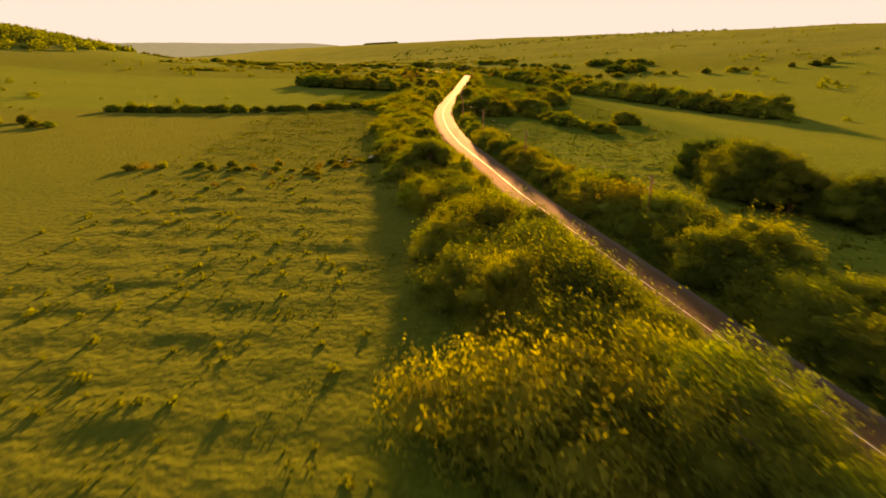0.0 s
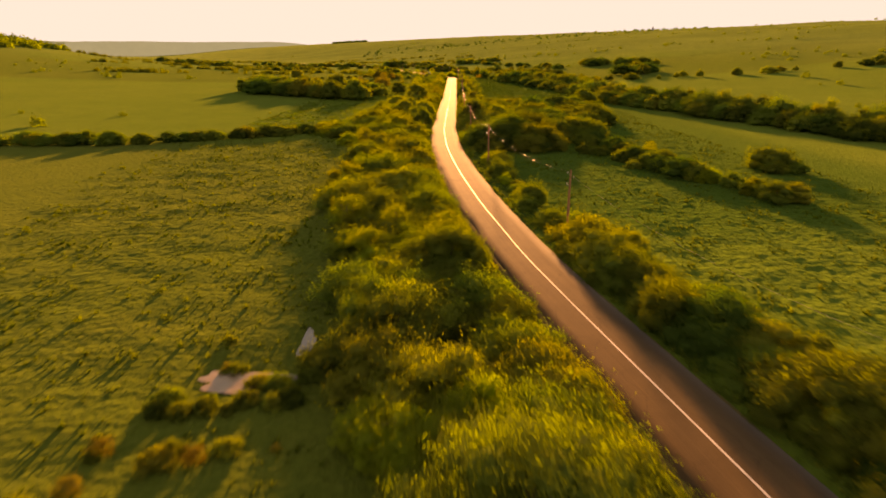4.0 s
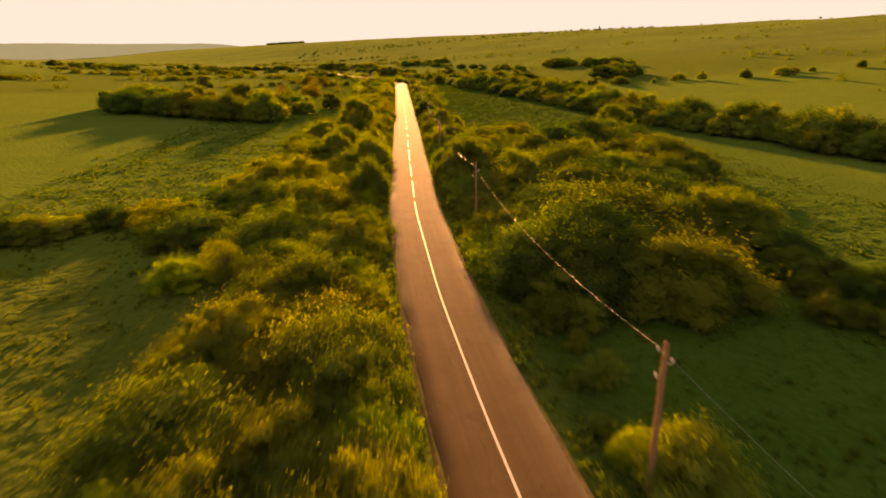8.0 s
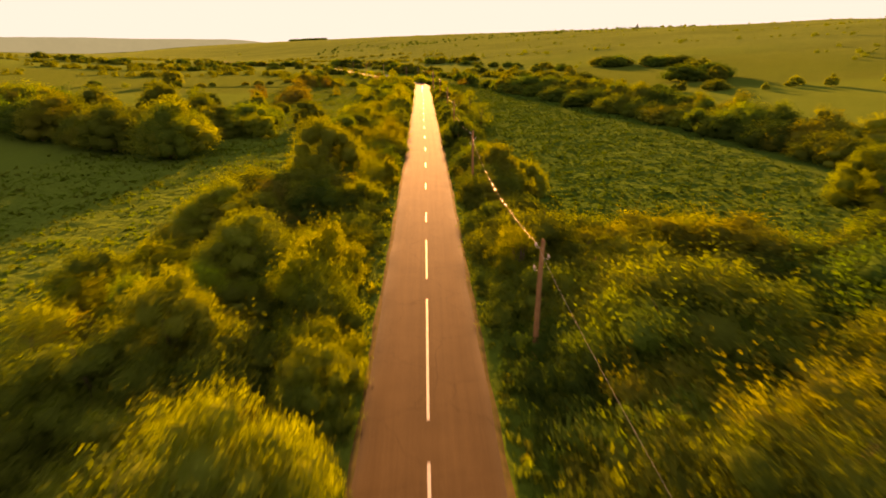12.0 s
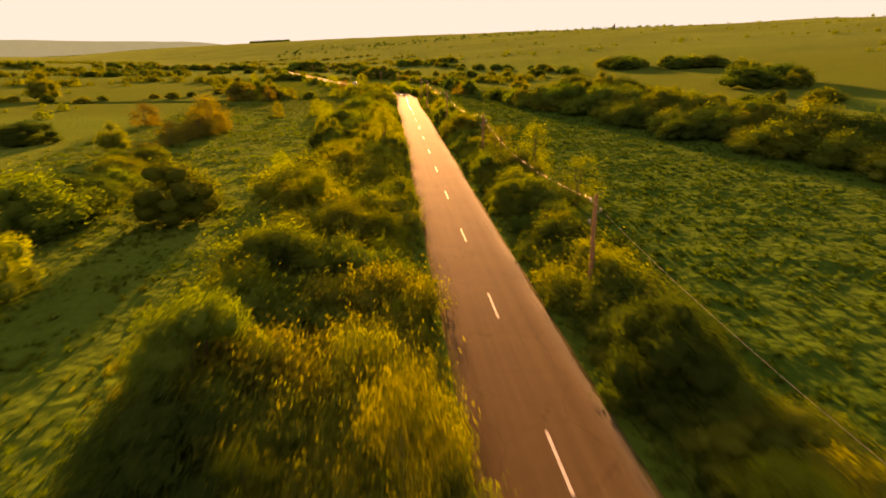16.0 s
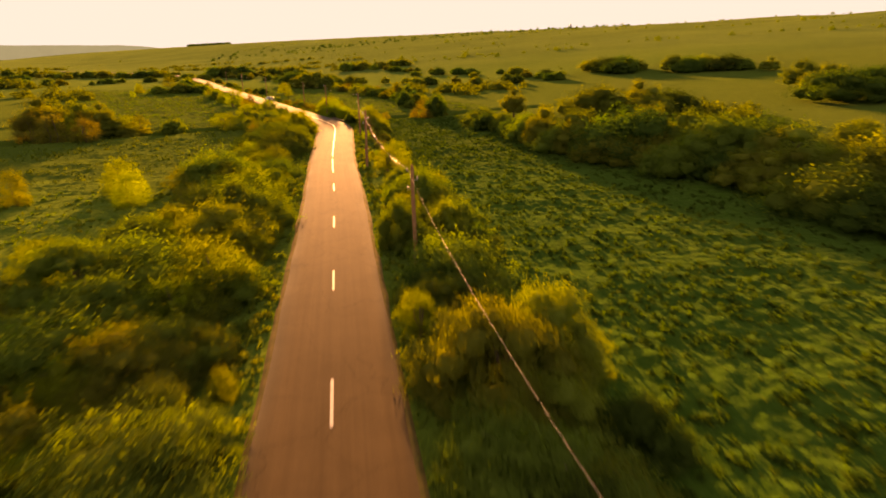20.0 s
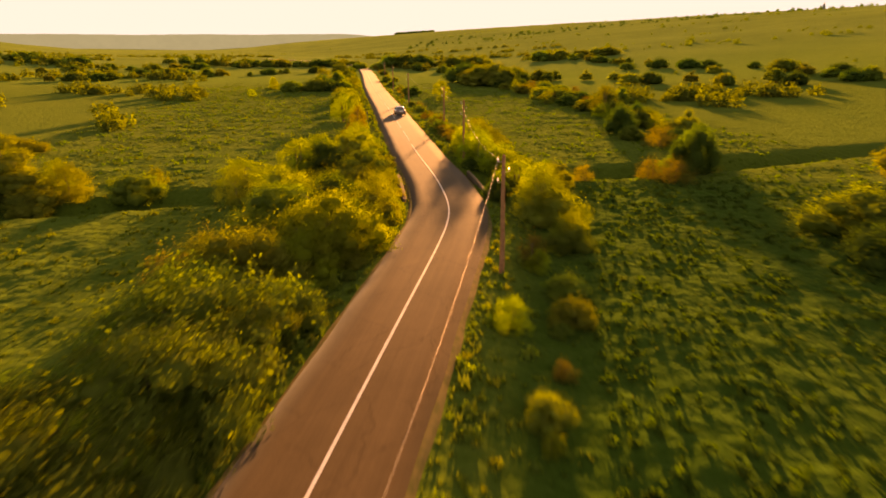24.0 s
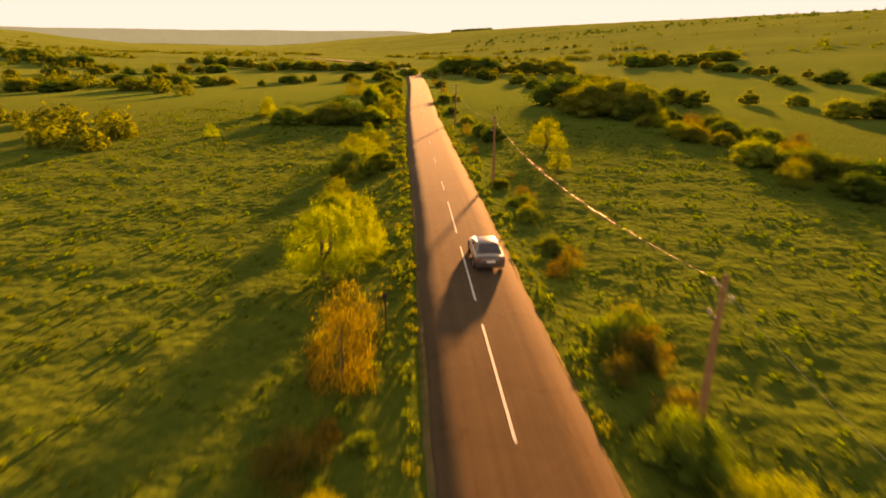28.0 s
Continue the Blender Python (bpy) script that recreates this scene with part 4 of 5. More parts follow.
hedge(((-40, 78), (-22, 84), (-16, 92)), 1.8, (R, S), 0.4, 0.9, 2.0)
hedge(((-53, 97), (-43, 95), (-27, 98)), 2.6, (S, R), 0.9, 1.7, 1.5)
hedge(((-30, 380), (-21, 398), (-26, 412)), 4.5, (T, R), 3.8, 5.2, 1.2)
hedge(((-36, 345), (-22, 352), (-24, 372)), 3.5, (F, S), 2.0, 3.0, 1.0)
hedge(((-28, 478), (-16, 481), (-9, 483)), 3.0, (Y, F), 2.6, 4.6, 1.0)
hedge(((-170, 640), (-120, 650), (-60, 720), (-40, 780)), 6, (F, F, G), 2.4, 4.2, 4)
hedge(((-190, 700), (-110, 790), (-60, 830)), 5, (F, G), 3.0, 5.0, 6)
hedge(((-20, 760), (10, 700), (60, 640), (130, 600)), 6, (F, G), 3.0, 5.0, 6)
hedge(((90, 440), (160, 420), (260, 400)), 9, (F, G), 3.0, 5.0, 6)
hedge(((-120, 470), (-70, 478), (-30, 500)), 8, (F, S), 1.6, 3.0, 4)
hedge(((-140, 160), (-100, 150)), 6, (F, S), 2.0, 3.6, 3)

# ---- grasses and far scrub ----
def scatter_blades():
    """Grass tufts over the meadows beside the road."""
    r = np.random.RandomState(77)
    n = 170000
    y = r.uniform(8, 640, n)
    o = r.uniform(-52, 56, n)
    o = np.where(np.abs(o) < 3.4, np.sign(o) * (3.1 + r.exponential(1.2, n)), o)
    x = road_x(y) + o
    keep = (waves(x, y, 5.5, 21) + 0.6 * waves(x, y, 1.9, 22) > -0.25 + 0.5 * r.uniform(-1, 1, n) + 0.7 * step(-13, -18, o) * step(110, 90, y)) & (np.abs(o) > half_width(y) + 0.3)
    x, y = x[keep], y[keep]
    n = len(x)
    z = land(x, y)
    h = r.gamma(6, 0.03, n) * (1 + 0.5 * waves(x, y, 14, 23))
    h = np.clip(h, 0.1, 0.55) * (1 - 0.55 * step(4, 10, x - road_x(y)) * step(255, 275, y) * step(495, 485, y)) * (1 - 0.35 * step(485, 495, y))
    k = 4
    ang = r.uniform(0, 6.28, (n, 1)) + np.arange(k)[None] * (6.28 / k) + r.normal(0, 0.3, (n, k))
    c, sn = np.cos(ang), np.sin(ang)
    base = np.stack([x, y, z - 0.03], 1)[:, None, :]
    rad = h[:, None] * r.uniform(0.5, 1.0, (n, k))
    tip = base + np.stack([c * rad, sn * rad, np.broadcast_to(h[:, None], (n, k)) * r.uniform(0.7, 1.1, (n, k))], 2)
    w = (h[:, None] * 0.32)
    a = base + np.stack([-sn * w, c * w, np.zeros((n, k))], 2)
    b = base + np.stack([sn * w, -c * w, np.zeros((n, k))], 2)
    v = np.stack([a, b, tip], 2).reshape(-1, 3)
    me = mesh_from("meadow_grass", v, np.arange(len(v)).reshape(-1, 3), GRASS)
    up = np.repeat(np.stack([0.35 * c, 0.35 * sn, np.ones((n, k))], 2).reshape(-1, 3), 3, axis=0)
    me.normals_split_custom_set_from_vertices(up / np.linalg.norm(up, axis=1, keepdims=True))
    ob = new("meadow_grass", me)
    tagged(ob, "rough yellow-green meadow grass tufts", "grass", kind="stuff")


def leafy_clumps(name, label, x, y, h, leaves, mat, seed, category="scrub"):
    """Many small bushes of height h as one mass of leaves."""
    r = np.random.RandomState(seed)
    n = len(x)
    z = land(x, y)
    d = r.normal(size=(n, leaves, 3))
    d /= np.linalg.norm(d, axis=2, keepdims=True)
    d[..., 2] = np.abs(d[..., 2]) * 1.0
    lump = 0.7 + 0.3 * np.sin(d[..., :1] * 5 + r.uniform(0, 6, (n, 1, 1))) * np.cos(d[..., 1:2] * 5 + r.uniform(0, 6, (n, 1, 1)))
    p = d * lump * r.uniform(0.65, 1.0, (n, leaves, 1)) * h[:, None, None] * np.array([0.8, 0.8, 1.0])
    p += np.stack([x, y, z], 1)[:, None, :]
    nn = d + r.normal(0, 0.5, d.shape)
    nn /= np.linalg.norm(nn, axis=2, keepdims=True)
    hh = np.repeat(h, leaves)[:, None]
    v, f = leaf_quads(r, p.reshape(-1, 3), nn.reshape(-1, 3), 1.0, 0.6)
    cen = np.repeat(p.reshape(-1, 3), 3, axis=0)
    v = cen + (v - cen) * np.repeat(hh, 3, axis=0) * 2.5 / math.sqrt(leaves)
    me = mesh_from(name, v, f, mat)
    soft = d + np.array([0, 0, 0.2]) + 0.4 * nn
    me.normals_split_custom_set_from_vertices(np.repeat((soft / np.linalg.norm(soft, axis=2, keepdims=True)).reshape(-1, 3), 3, axis=0))
    ob = new(name, me)
    tagged(ob, label, category, kind="stuff")


def far_scrub():
    r = np.random.RandomState(31)
    # shrubs strewn over the slopes
    n = 9000
    x, y = r.uniform(-700, 900, n), r.uniform(150, 1900, n)
    o = np.abs(x - road_x(np.clip(y, -60, 1000)))
    dens = waves(x, y, 210, 41) + 0.7 * waves(x, y, 70, 42)
    keep = (o > 75 + 40 * (y > 600)) & (dens > 0.6)
    leafy_clumps("scrub_on_slopes", "scattered dark green scrub on the far slopes", x[keep], y[keep], r.gamma(5, 0.45, keep.sum()), 300, LEAF_GREEN, 32)
    # wooded hill
    n = 1500
    x, y = r.normal(-545, 95, n), r.normal(690, 130, n)
    keep = (x < -370) & (land(x, y, False) > 20)
    leafy_clumps("wood_on_hill", "dense green wood covering a hill", x[keep], y[keep], r.uniform(6, 11, keep.sum()), 110, LEAF_GREEN, 33, "wood")
    # belts of trees across the far valley
    n = 2600
    t = r.uniform(0, 1, n)
    b = r.randint(0, 9, n)
    y = 520 + b * 95 + 50 * np.sin(t * 5 + b) + r.normal(0, 5, n)
    x = np.interp(y, (500, 900, 1400), (-60, -190, -420)) + (t - 0.5) * (330 + 60 * b) + r.normal(0, 6, n)
    keep = (np.abs(x - road_x(np.clip(y, -60, 1000))) > 45) & (np.sin(t * 21 + b * 2) + waves(x, y, 60, 45) > 0.1)
    leafy_clumps("valley_tree_belts", "broken belts of bushes and trees across the valley", x[keep], y[keep], r.uniform(2.0, 5.0, keep.sum()), 220, LEAF_GREEN, 34, "tree belt")
    # trees along the skyline
    n = 420
    x = np.concatenate([r.uniform(-370, -215, 220), r.uniform(-120, 700, 200)])
    y = np.concatenate([r.normal(2900, 12, 220), r.normal(1530, 60, 200)])
    leafy_clumps("skyline_trees", "row of trees along the skyline", x, y, np.concatenate([r.uniform(7, 11, 220), r.uniform(2, 6, 200)]), 80, LEAF_DARK, 35, "trees")


def tussocks():
    r = np.random.RandomState(51)
    n = 6500
    y, o = r.uniform(10, 620, n), r.uniform(-56, 50, n)
    west = o < -13
    x = road_x(y) + o
    keep = (np.abs(o) > 11) & ((y > 92) | (r.uniform(0, 1, n) < 0.75) | (o > 0)) & ((o < 0) | (y < 255)) & ((west & (waves(x, y, 26, 52) > -0.3)) | (waves(x, y, 26, 52) > 0.8))
    leafy_clumps("weed_tussocks", "dark tussocks and tall weeds in the pasture", x[keep], y[keep], np.where(y[keep] < 92, r.uniform(0.25, 0.75, keep.sum()), r.uniform(0.22, 0.55, keep.sum())), 36, LEAF_GREEN, 53, "weeds")


def field_tufts():
    """Mounded grass tufts standing close together in the meadows."""
    r = np.random.RandomState(61)
    n = 22000
    y, o = r.uniform(250, 492, n), r.uniform(9, 52, n)
    x = road_x(y) + o
    keep = (waves(x, y, 6, 62) > -0.5) & (r.uniform(0, 1, n) < 1.1 - o / 60) & ((y > 262) | (o > 40))
    leafy_clumps("hay_tufts", "dense mounded tufts of lush green grass", x[keep], y[keep], r.uniform(0.18, 0.42, keep.sum()), 14, LUSH, 63, "grass")
    n = 26000
    y = np.concatenate([r.uniform(205, 430, n // 2), r.uniform(490, 620, n - n // 2)])
    o = np.concatenate([r.uniform(-52, -14, n // 2), r.uniform(-52, 52, n - n // 2)])
    x = road_x(y) + o
    keep = (waves(x, y, 7, 64) > 0.0) & (np.abs(o) > 6.5)
    leafy_clumps("pasture_tufts", "small mounded tufts of olive-green pasture grass", x[keep], y[keep], r.uniform(0.14, 0.36, keep.sum()), 12, GRASS, 65, "grass")


def roadside_weeds():
    """Tall weeds and seedlings that crowd the edges of the asphalt."""
    r = np.random.RandomState(83)
    n = 5200
    y = np.concatenate([r.uniform(20, 470, n - 1000), r.uniform(470, 640, 1000)])
    o = np.where(r.uniform(0, 1, n) < 0.5, -1, 1) * (half_width(y) + 0.42 + np.minimum(r.exponential(0.9, n), 3.2))
    x = road_x(y) + o
    keep = (waves(x, y, 7, 84) > -0.7) & ((np.abs(y - 485) > 6) | (np.abs(o) > 3.95))
    h = r.gamma(5, 0.08, n) * (0.55 + 0.45 * np.minimum(1, (np.abs(o) - 3.0) / 1.2))
    for name, label, mat, pick, seed in (("roadside_weeds", "tall green weeds along the road edge", LEAF_GREEN, r.uniform(0, 1, n) < 0.7, 85), ("roadside_dry_weeds", "dry yellowish weeds along the road edge", LEAF_OLIVE, None, 86)):
        sel = keep & (pick if pick is not None else ~last)
        last = pick
        leafy_clumps(name, label, x[sel], y[sel], np.clip(h[sel], 0.15, 1.0), 60, mat, seed, "weeds")


scatter_blades()
roadside_weeds()
field_tufts()
far_scrub()
tussocks()

# ---- standing water ----
WATER, _t, _b = material("water", 0.06)
_b.inputs["Base Color"].default_value = (0.05, 0.05, 0.03, 1)
_b.inputs["Specular IOR Level"].default_value = 0.6
bump(_t, _b, noise_tex(_t, place_vec(_t), 5.0, 3.0), 0.15, 0.02)


MUD = plain("wet_mud", (0.1, 0.075, 0.045), (0.2, 0.15, 0.09), 0.9, 0.3, relief=0.02)


def water_sheet(name, cx, cy, rx, ry, z, label, seed, mat=WATER):
    r = np.random.RandomState(seed)
    bm = bmesh.new()
    ring = []
    for i in range(28):
        a = i * 2 * math.pi / 28
        k = 1 + 0.22 * math.sin(3 * a + seed) + 0.1 * math.sin(7 * a) + r.normal(0, 0.04)
        ring.append(bm.verts.new((cx + rx * k * math.cos(a), cy + ry * k * math.sin(a), z)))
    bm.faces.new(ring)
    tagged(part(name, bm, mat), label, "water", kind="structure")


water_sheet("water_pond", -16.2, 103.4, 2.6, 1.1, float(land(-16.2, 103.4, False)) + 0.2, "drying muddy puddle in the damp pasture", 1, MUD)
water_sheet("water_puddle", -13.2, 107.4, 0.45, 1.8, float(land(-13.2, 107.4, False)) + 0.22, "narrow puddle beside the willow strip", 2)
water_sheet("water_creek", 36.5, 495.6, 9.0, 0.4, float(land(36.5, 496.3, False)) + 0.25, "narrow muddy creek with bright water", 3)


# ---- bridge kerbs over the creek ----
def bridge_kerb(name, off, y0, y1):
    root = tagged(new(name), "low worn concrete bridge parapet along the road edge", "parapet")
    n = 4
    for k in range(n):
        a, b = y0 + (y1 - y0) * k / n + 0.03, y0 + (y1 - y0) * (k + 1) / n - 0.03
        bm = bmesh.new()
        rows = []
        for y in np.linspace(a, b, 4):
            c, d, nn = road_frame(float(y))
            rows.append([bm.verts.new(c + nn * (off + o) + Vector((0, 0, h))) for o, h in ((-0.15, -1.2), (-0.15, 0.09), (-0.11, 0.13), (0.11, 0.13), (0.15, 0.09), (0.15, -1.2))])
        for p, q in zip(rows, rows[1:]):
            for i in range(6):
                bm.faces.new((p[i], p[(i + 1) % 6], q[(i + 1) % 6], q[i]))
        bm.faces.new(rows[0][::-1])
        bm.faces.new(rows[-1])
        bmesh.ops.recalc_face_normals(bm, faces=bm.faces)
        part("block", bm, CONCRETE, root)


bridge_kerb("bridge_parapet", -3.45, 480, 489.5)
bridge_kerb("bridge_parapet", 3.6, 481, 490)

# ---- power line ----
POLES = ((20.8, 56.5), (13.1, 91.6), (8.9, 129), (5.7, 167), (6.6, 206), (8.4, 246), (11.2, 283), (14, 321), (17.3, 361), (19.6, 399), (20.5, 432.2), (23.3, 465), (19.6, 497), (15.3, 523.5), (4.4, 563), (-6.2, 606), (-16, 648))
_pr = random.Random(9)
_tops = []


def power_pole(x, y, lean):
    z = float(land(x, y, False))
    root = tagged(new("power_pole"), "weathered brown wooden power pole with white insulators", "power pole", "poles along the road")
    root.matrix_basis = pose(x, y, z, lean[0], lean[1], lean[2])
    bm = bmesh.new()
    hs = (-0.6, 0, 2.2, 4.6, 6.75)
    seg = 10
    rings = [[bm.verts.new(((0.155 - 0.009 * h) * math.cos(a) + 0.015 * math.sin(h), (0.155 - 0.009 * h) * math.sin(a), h)) for a in (i * 2 * math.pi / seg for i in range(seg))] for h in hs]
    for p, q in zip(rings, rings[1:]):
        for i in range(seg):
            bm.faces.new((p[i], p[(i + 1) % seg], q[(i + 1) % seg], q[i]))
    tip = bm.verts.new((0, 0, 6.86))
    for i in range(seg):
        bm.faces.new((rings[-1][i], rings[-1][(i + 1) % seg], tip))
    smooth_faces(part("post", bm, POLE_WOOD, root))
    for h, sx in ((6.5, -1), (5.95, 1), (5.4, -1)):
        bm = bmesh.new()
        tube(bm, (sx * 0.08, 0, h - 0.08), (sx * 0.3, 0, h - 0.08), 0.014, 0.014)
        tube(bm, (sx * 0.3, 0, h - 0.09), (sx * 0.3, 0, h + 0.06), 0.014, 0.012)
        hook = part("hook", bm, STEEL, root)
        bm = bmesh.new()
        for z0, z1, r0, r1 in ((0.02, 0.07, 0.055, 0.06), (0.07, 0.1, 0.035, 0.035), (0.1, 0.15, 0.05, 0.03)):
            tube(bm, (sx * 0.3, 0, h + z0), (sx * 0.3, 0, h + z1), r0, r1, 10)
        part("insulator", bm, CERAMIC, hook, "white ceramic insulator")
    return root.matrix_basis @ Vector((-0.3, 0, 6.62))


for x, y in POLES:
    _tops.append(power_pole(x, y, (_pr.gauss(0, 1.2), _pr.gauss(0, 1.2), _pr.uniform(-12, 12))))
for a, b in zip(_tops, _tops[1:]):
    bm = bmesh.new()
    sag = (b - a).length * 0.028
    pts = [a.lerp(b, f) - Vector((0, 0, sag * 4 * f * (1 - f))) for f in np.linspace(0, 1, 15)]
    across = (b - a).cross(Vector((0, 0, 1))).normalized()
    rings = [[bm.verts.new(p + across * (0.0045 * math.cos(t)) + Vector((0, 0, 0.0045 * math.sin(t)))) for t in (0, 1.257, 2.513, 3.77, 5.027)] for p in pts]
    for p, q in zip(rings, rings[1:]):
        for i in range(5):
            bm.faces.new((p[i], p[(i + 1) % 5], q[(i + 1) % 5], q[i]))
    tagged(smooth_faces(part("overhead_cable", bm, CABLE)), "thin bright overhead cable sagging between poles", "cable", "cables of the power line")

# ---- road signs and marker posts ----
RED = plain("sign_red", (0.5, 0.03, 0.03), (0.6, 0.05, 0.04), 4.0, 0.4)
WHITE = plain("sign_white", (0.75, 0.75, 0.72), (0.85, 0.85, 0.82), 4.0, 0.4)
BLACK = plain("black_paint", (0.015, 0.015, 0.015), (0.03, 0.03, 0.03), 6.0, 0.5)


def triangle(bm, size, y, depth, low=0.0):
    pts = [(0, size * 0.62), (-size * 0.54, -size * 0.31), (size * 0.54, -size * 0.31)]
    f = [bm.verts.new((px, y, pz + low)) for px, pz in pts]
    g = [bm.verts.new((px, y + depth, pz + low)) for px, pz in pts]
    bm.faces.new(f)
    bm.faces.new(g[::-1])
    for i in range(3):
        bm.faces.new((f[i], g[i], g[(i + 1) % 3], f[(i + 1) % 3]))
    bmesh.ops.recalc_face_normals(bm, faces=bm.faces)


def warning_sign(x, y, turn):
    root = tagged(new("warning_sign"), "triangular red and white warning sign on a steel post", "road sign")
    root.matrix_basis = pose(x, y, float(land(x, y, False)), 0, 0, turn) @ Matrix.Diagonal((0.66, 0.66, 0.75, 1))
    bm = bmesh.new()
    tube(bm, (0, 0.06, -0.4), (0, 0.06, 2.3), 0.035, 0.035, 8)
    part("post", bm, STEEL, root)
    bm = bmesh.new()
    triangle(bm, 0.95, 0.0, 0.02, 2.05)
    plate = part("plate", bm, RED, root, "red bordered triangular plate")
    bm = bmesh.new()
    triangle(bm, 0.62, -0.006, 0.004, 2.05)
    part("face", bm, WHITE, plate, "white face")
    bm = bmesh.new()
    tube(bm, (-0.05, -0.01, 1.95), (0.03, -0.01, 2.08), 0.03, 0.03, 6)
    tube(bm, (0.03, -0.01, 2.08), (-0.02, -0.01, 2.22), 0.03, 0.012, 6)
    part("symbol", bm, BLACK, plate, "black bend symbol")


warning_sign(21.4, 439.5, 6)


def marker_post(x, y):
    root = tagged(new("marker_post"), "thin dark roadside post in the grass", "post")
    root.matrix_basis = pose(x, y, float(land(x, y, False)), 2, -1, 20)
    bm = bmesh.new()
    tube(bm, (0, 0, -0.3), (0, 0, 2.1), 0.04, 0.035, 8)
    part("post", bm, BLACK, root)
    bm = bmesh.new()
    bmesh.ops.create_cube(bm, size=1, matrix=Matrix.Translation((0, 0, 1.95)) @ Matrix.Diagonal((0.22, 0.03, 0.36, 1)))
    bmesh.ops.bevel(bm, geom=bm.edges[:], offset=0.008, segments=1)
    part("plate", bm, BLACK, root, "small dark plate")


marker_post(2.2, 529.5)
marker_post(-8.5, 572)

# ---- church spire on the skyline ----
SPIRE = plain("spire_slate", (0.12, 0.11, 0.1), (0.2, 0.19, 0.17), 0.5, 0.7)


def far_spire(x, y):
    root = tagged(new("church_tower"), "slim dark tower on the far skyline", "tower")
    root.matrix_basis = pose(x, y, float(land(x, y, False)) - 1) @ Matrix.Scale(0.42, 4)
    bm = bmesh.new()
    bmesh.ops.create_cube(bm, size=1, matrix=Matrix.Translation((0, 0, 8)) @ Matrix.Diagonal((6, 6, 16, 1)))
    part("wall", bm, SPIRE, root)
    bm = bmesh.new()
    bmesh.ops.create_cone(bm, cap_ends=True, segments=8, radius1=4.6, radius2=0.1, depth=12, matrix=Matrix.Translation((0, 0, 21.9)))
    part("roof", bm, SPIRE, root)
    bm = bmesh.new()
    bmesh.ops.create_cube(bm, size=1, matrix=Matrix.Translation((-10, 0, 4)) @ Matrix.Diagonal((14, 8, 8, 1)))
    part("nave", bm, SPIRE, root)


far_spire(560, 1500)

# ---- sedan ----
CAR_PAINT, _t, _b = material("car_paint", 0.32)
_b.inputs["Base Color"].default_value = (0.085, 0.078, 0.075, 1)
_b.inputs["Metallic"].default_value = 0.55
_b.inputs["Coat Weight"].default_value = 0.8
_b.inputs["Coat Roughness"].default_value = 0.08
CAR_GLASS, _t, _b = material("car_glass", 0.05)
_b.inputs["Base Color"].default_value = (0.02, 0.022, 0.024, 1)
_b.inputs["Specular IOR Level"].default_value = 0.8
RUBBER = plain("tyre_rubber", (0.012, 0.012, 0.012), (0.03, 0.03, 0.03), 20, 0.85)
ALLOY = plain("alloy", (0.5, 0.5, 0.5), (0.62, 0.62, 0.6), 8, 0.3, 0.9)
TAIL = plain("tail_lamp_red", (0.25, 0.01, 0.01), (0.4, 0.02, 0.02), 8, 0.2)
LAMP = plain("head_lamp", (0.6, 0.6, 0.6), (0.8, 0.8, 0.8), 8, 0.15)


def loft(rings):
    bm = bmesh.new()
    vs = [[bm.verts.new(p) for p in r] for r in rings]
    n = len(vs[0])
    for a, b in zip(vs, vs[1:]):
        for i in range(n):
            bm.faces.new((a[i], a[(i + 1) % n], b[(i + 1) % n], b[i]))
    bm.faces.new(vs[0][::-1])
    bm.faces.new(vs[-1])
    bmesh.ops.recalc_face_normals(bm, faces=bm.faces)
    return bm


def panel(pts, thick=0.012):
    bm = bmesh.new()
    bm.faces.new([bm.verts.new(p) for p in pts])
    bm.normal_update()
    bm.faces.ensure_lookup_table()
    n = bm.faces[0].normal.copy()
    r = bmesh.ops.extrude_face_region(bm, geom=bm.faces[:])
    bmesh.ops.translate(bm, verts=[v for v in r["geom"] if isinstance(v, bmesh.types.BMVert)], vec=n * thick)
    bmesh.ops.recalc_face_normals(bm, faces=bm.faces)
    return bm


def box(x, y, z, w, l, h, bev=0.02):
    bm = bmesh.new()
    bmesh.ops.create_cube(bm, size=1, matrix=Matrix.Translation((x, y, z)) @ Matrix.Diagonal((w, l, h, 1)))
    bmesh.ops.bevel(bm, geom=bm.edges[:], offset=bev, segments=2)
    return bm


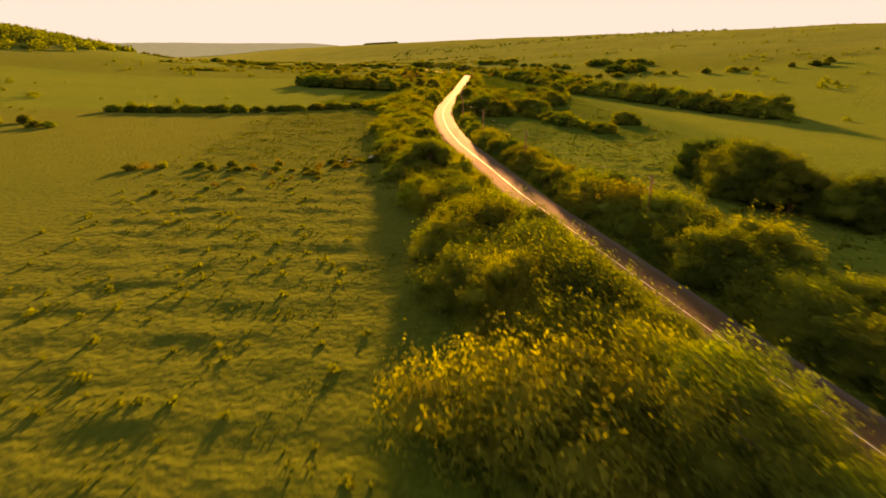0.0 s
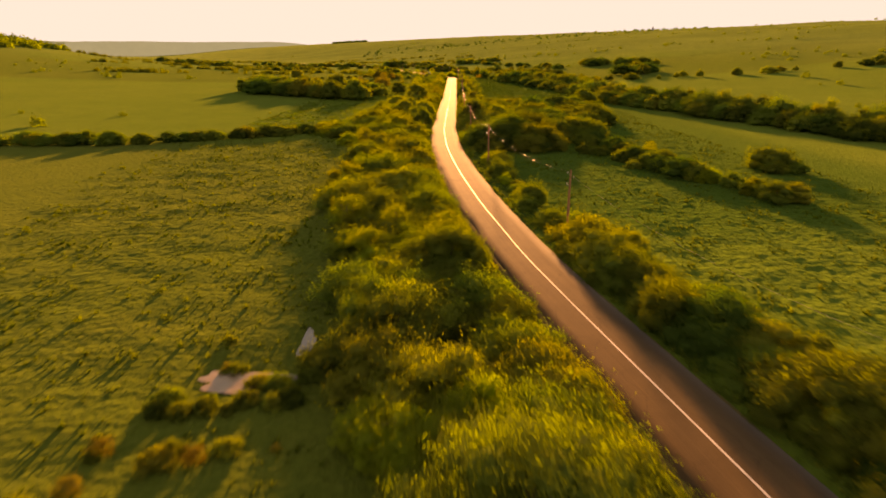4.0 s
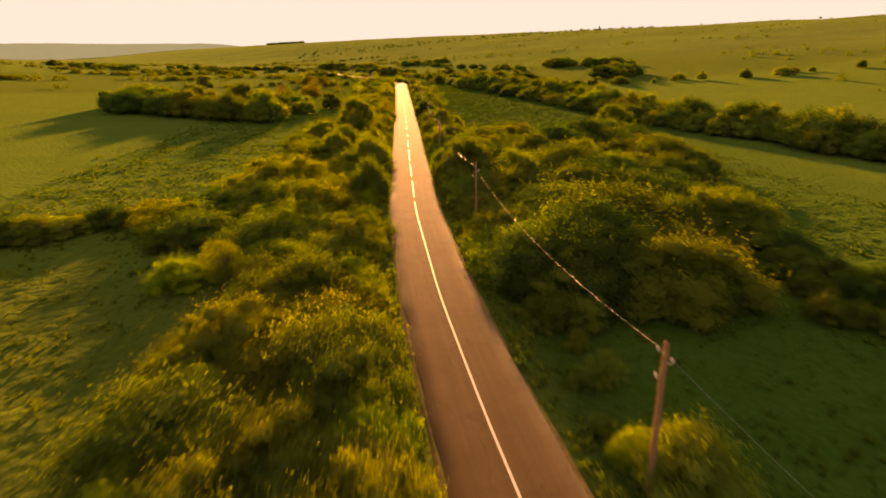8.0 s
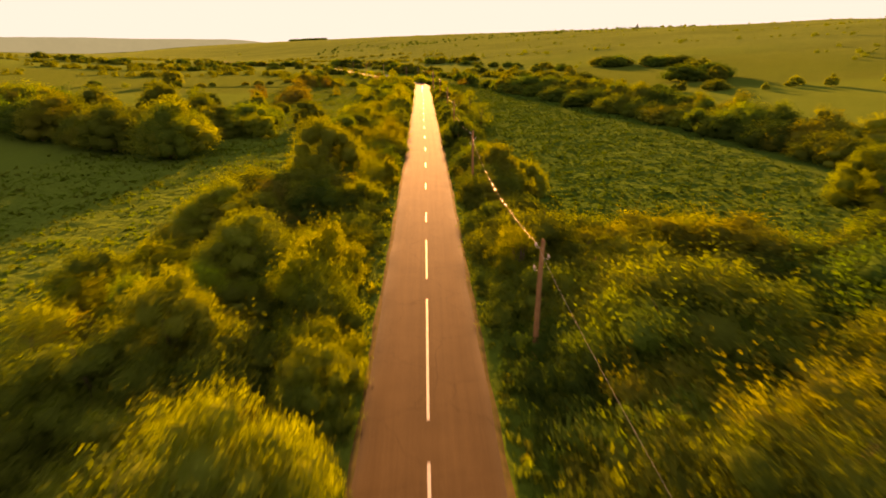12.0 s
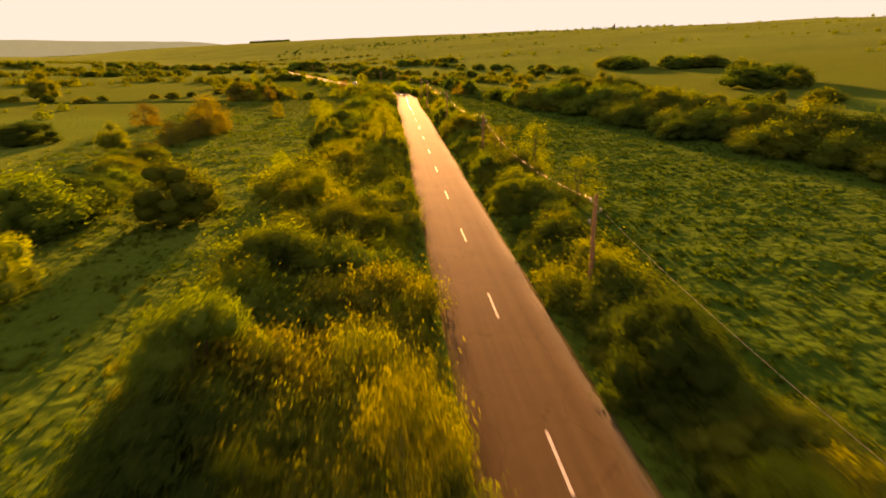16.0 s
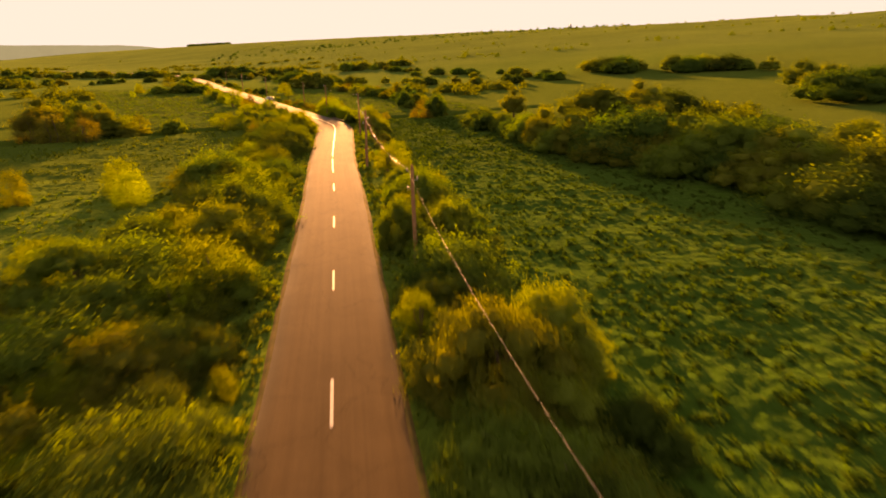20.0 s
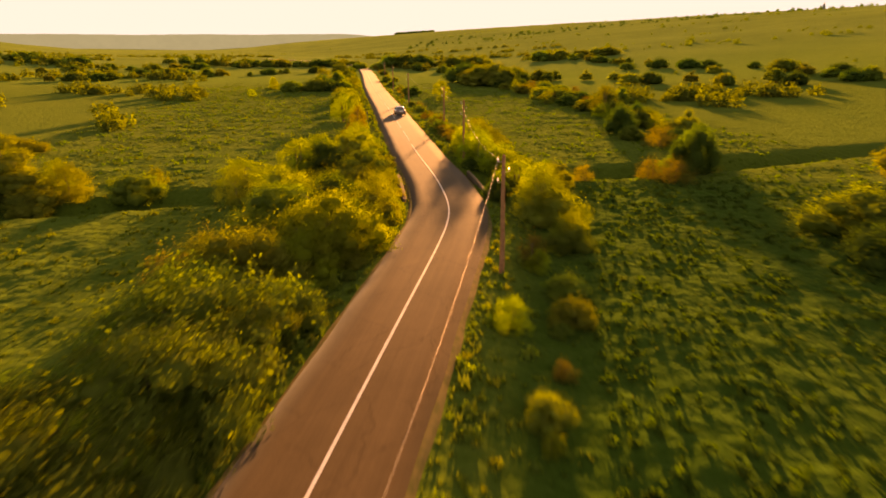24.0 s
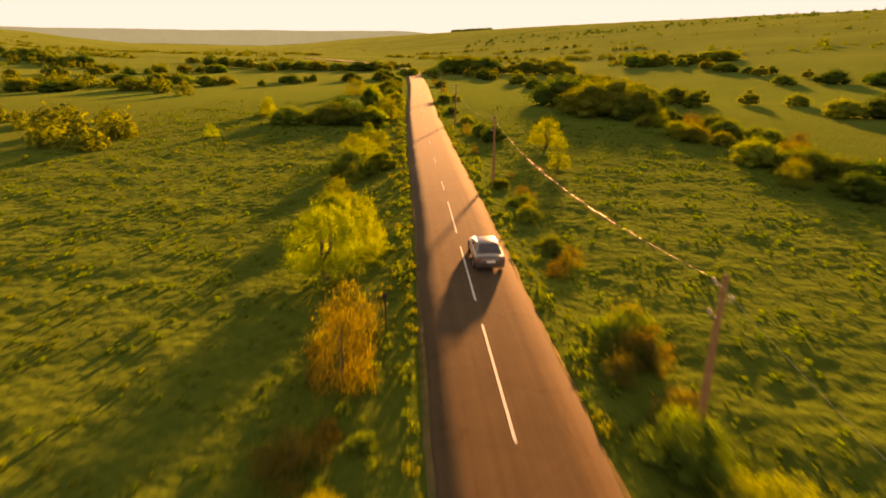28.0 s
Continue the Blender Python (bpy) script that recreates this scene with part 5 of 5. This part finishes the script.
def sedan(y, off):
    c, d, n = road_frame(y)
    p = c + n * off
    root = tagged(new("sedan"), "dark grey sedan with a pale reflecting roof on the road", "car")
    root.matrix_basis = pose(p.x, p.y, p.z + 0.045, 0, 0, math.degrees(math.atan2(-d.x, d.y)))
    # body: stations from the tail to the nose: y, half width, sill, deck
    st = ((-2.36, 0.72, 0.42, 0.78), (-2.3, 0.83, 0.3, 0.93), (-2.1, 0.9, 0.24, 0.99), (-1.4, 0.925, 0.22, 0.98), (-0.4, 0.93, 0.22, 0.95), (0.8, 0.925, 0.22, 0.93), (1.4, 0.91, 0.22, 0.88), (2.0, 0.86, 0.24, 0.78), (2.28, 0.74, 0.3, 0.68), (2.36, 0.6, 0.38, 0.6))
    rings = []
    for yy, w, lo, hi in st:
        m = (lo + hi) / 2
        half = [(0.0, lo), (w * 0.86, lo), (w * 0.97, lo + 0.1), (w, m), (w * 0.985, hi - 0.14), (w * 0.9, hi - 0.02), (0.0, hi + 0.03)]
        rings.append([(x, yy, z) for x, z in half] + [(-x, yy, z) for x, z in half[-2:0:-1]])
    body = smooth_faces(part("body", loft(rings), CAR_PAINT, root))
    cab = ((-1.75, 0.72, 0.94, 0.96), (-1.55, 0.72, 0.94, 1.08), (-0.95, 0.66, 0.94, 1.38), (-0.6, 0.63, 0.93, 1.44), (0.0, 0.62, 0.92, 1.45), (0.45, 0.62, 0.91, 1.4), (1.25, 0.7, 0.88, 0.95), (1.35, 0.7, 0.87, 0.9))
    rings = []
    for yy, w, lo, hi in cab:
        half = [(0.0, lo), (0.8, lo), (0.8 - (0.8 - w) * 0.5, (lo + hi) / 2), (w + 0.01, hi - 0.06 * min(1, (hi - lo) * 3)), (w * 0.85, hi), (0.0, hi + 0.015)]
        rings.append([(x, yy, z) for x, z in half] + [(-x, yy, z) for x, z in half[-2:0:-1]])
    smooth_faces(part("roof", loft(rings), CAR_PAINT, root))
    part("rear_window", panel([(-0.6, -1.57, 1.09), (0.6, -1.57, 1.09), (0.55, -1.0, 1.375), (-0.55, -1.0, 1.375)], 0.018), CAR_GLASS, root, "dark tinted rear window")
    part("windscreen", panel([(0.62, 1.16, 1.02), (-0.62, 1.16, 1.02), (-0.55, 0.5, 1.4), (0.55, 0.5, 1.4)], 0.018), CAR_GLASS, root)
    for s in (-1, 1):
        for y0, y1, t0, t1 in ((-1.25, -0.35, -0.85, -0.3), (-0.28, 0.95, -0.25, 0.42)):
            q = [(s * 0.81, y0, 0.99), (s * 0.81, y1, 0.99), (s * 0.655, t1, 1.35), (s * 0.655, t0, 1.35)]
            part("side_window", panel(q if s > 0 else q[::-1], 0.02), CAR_GLASS, root)
        part("tail_lamp", box(s * 0.66, -2.29, 0.8, 0.3, 0.1, 0.13), TAIL, root, "red tail lamp")
        part("head_lamp", box(s * 0.62, 2.2, 0.64, 0.3, 0.14, 0.12), LAMP, root)
        mirror = part("wing_mirror", box(s * 0.99, 0.72, 0.98, 0.18, 0.1, 0.13, 0.03), CAR_PAINT, root)
        for yy in (-1.42, 1.42):
            bm = bmesh.new()
            prof = ((-0.1, 0.25), (-0.11, 0.3), (-0.08, 0.325), (0.08, 0.325), (0.11, 0.3), (0.1, 0.25))
            seg = 24
            rr = [[bm.verts.new((s * 0.84 + a, yy + r * math.cos(t), 0.33 + r * math.sin(t))) for a, r in prof] for t in (i * 2 * math.pi / seg for i in range(seg))]
            for i in range(seg):
                for j in range(len(prof)):
                    bm.faces.new((rr[i][j], rr[(i + 1) % seg][j], rr[(i + 1) % seg][(j + 1) % len(prof)], rr[i][(j + 1) % len(prof)]))
            bmesh.ops.recalc_face_normals(bm, faces=bm.faces)
            wheel = smooth_faces(part("tyre", bm, RUBBER, root))
            bm = bmesh.new()
            tube(bm, (s * 0.78, yy, 0.33), (s * 0.93, yy, 0.33), 0.25, 0.24, 20)
            part("rim", bm, ALLOY, wheel, "alloy rim")
    part("bumper", box(0, -2.3, 0.5, 1.6, 0.16, 0.24, 0.05), CAR_PAINT, root)
    part("number_plate", box(0, -2.385, 0.72, 0.52, 0.012, 0.11, 0.003), WHITE, root, "white plate with an unreadable dark bar")
    part("boot_trim", box(0, -2.36, 0.86, 0.9, 0.03, 0.03, 0.008), ALLOY, root, "chrome strip")


sedan(538.8, 1.35)
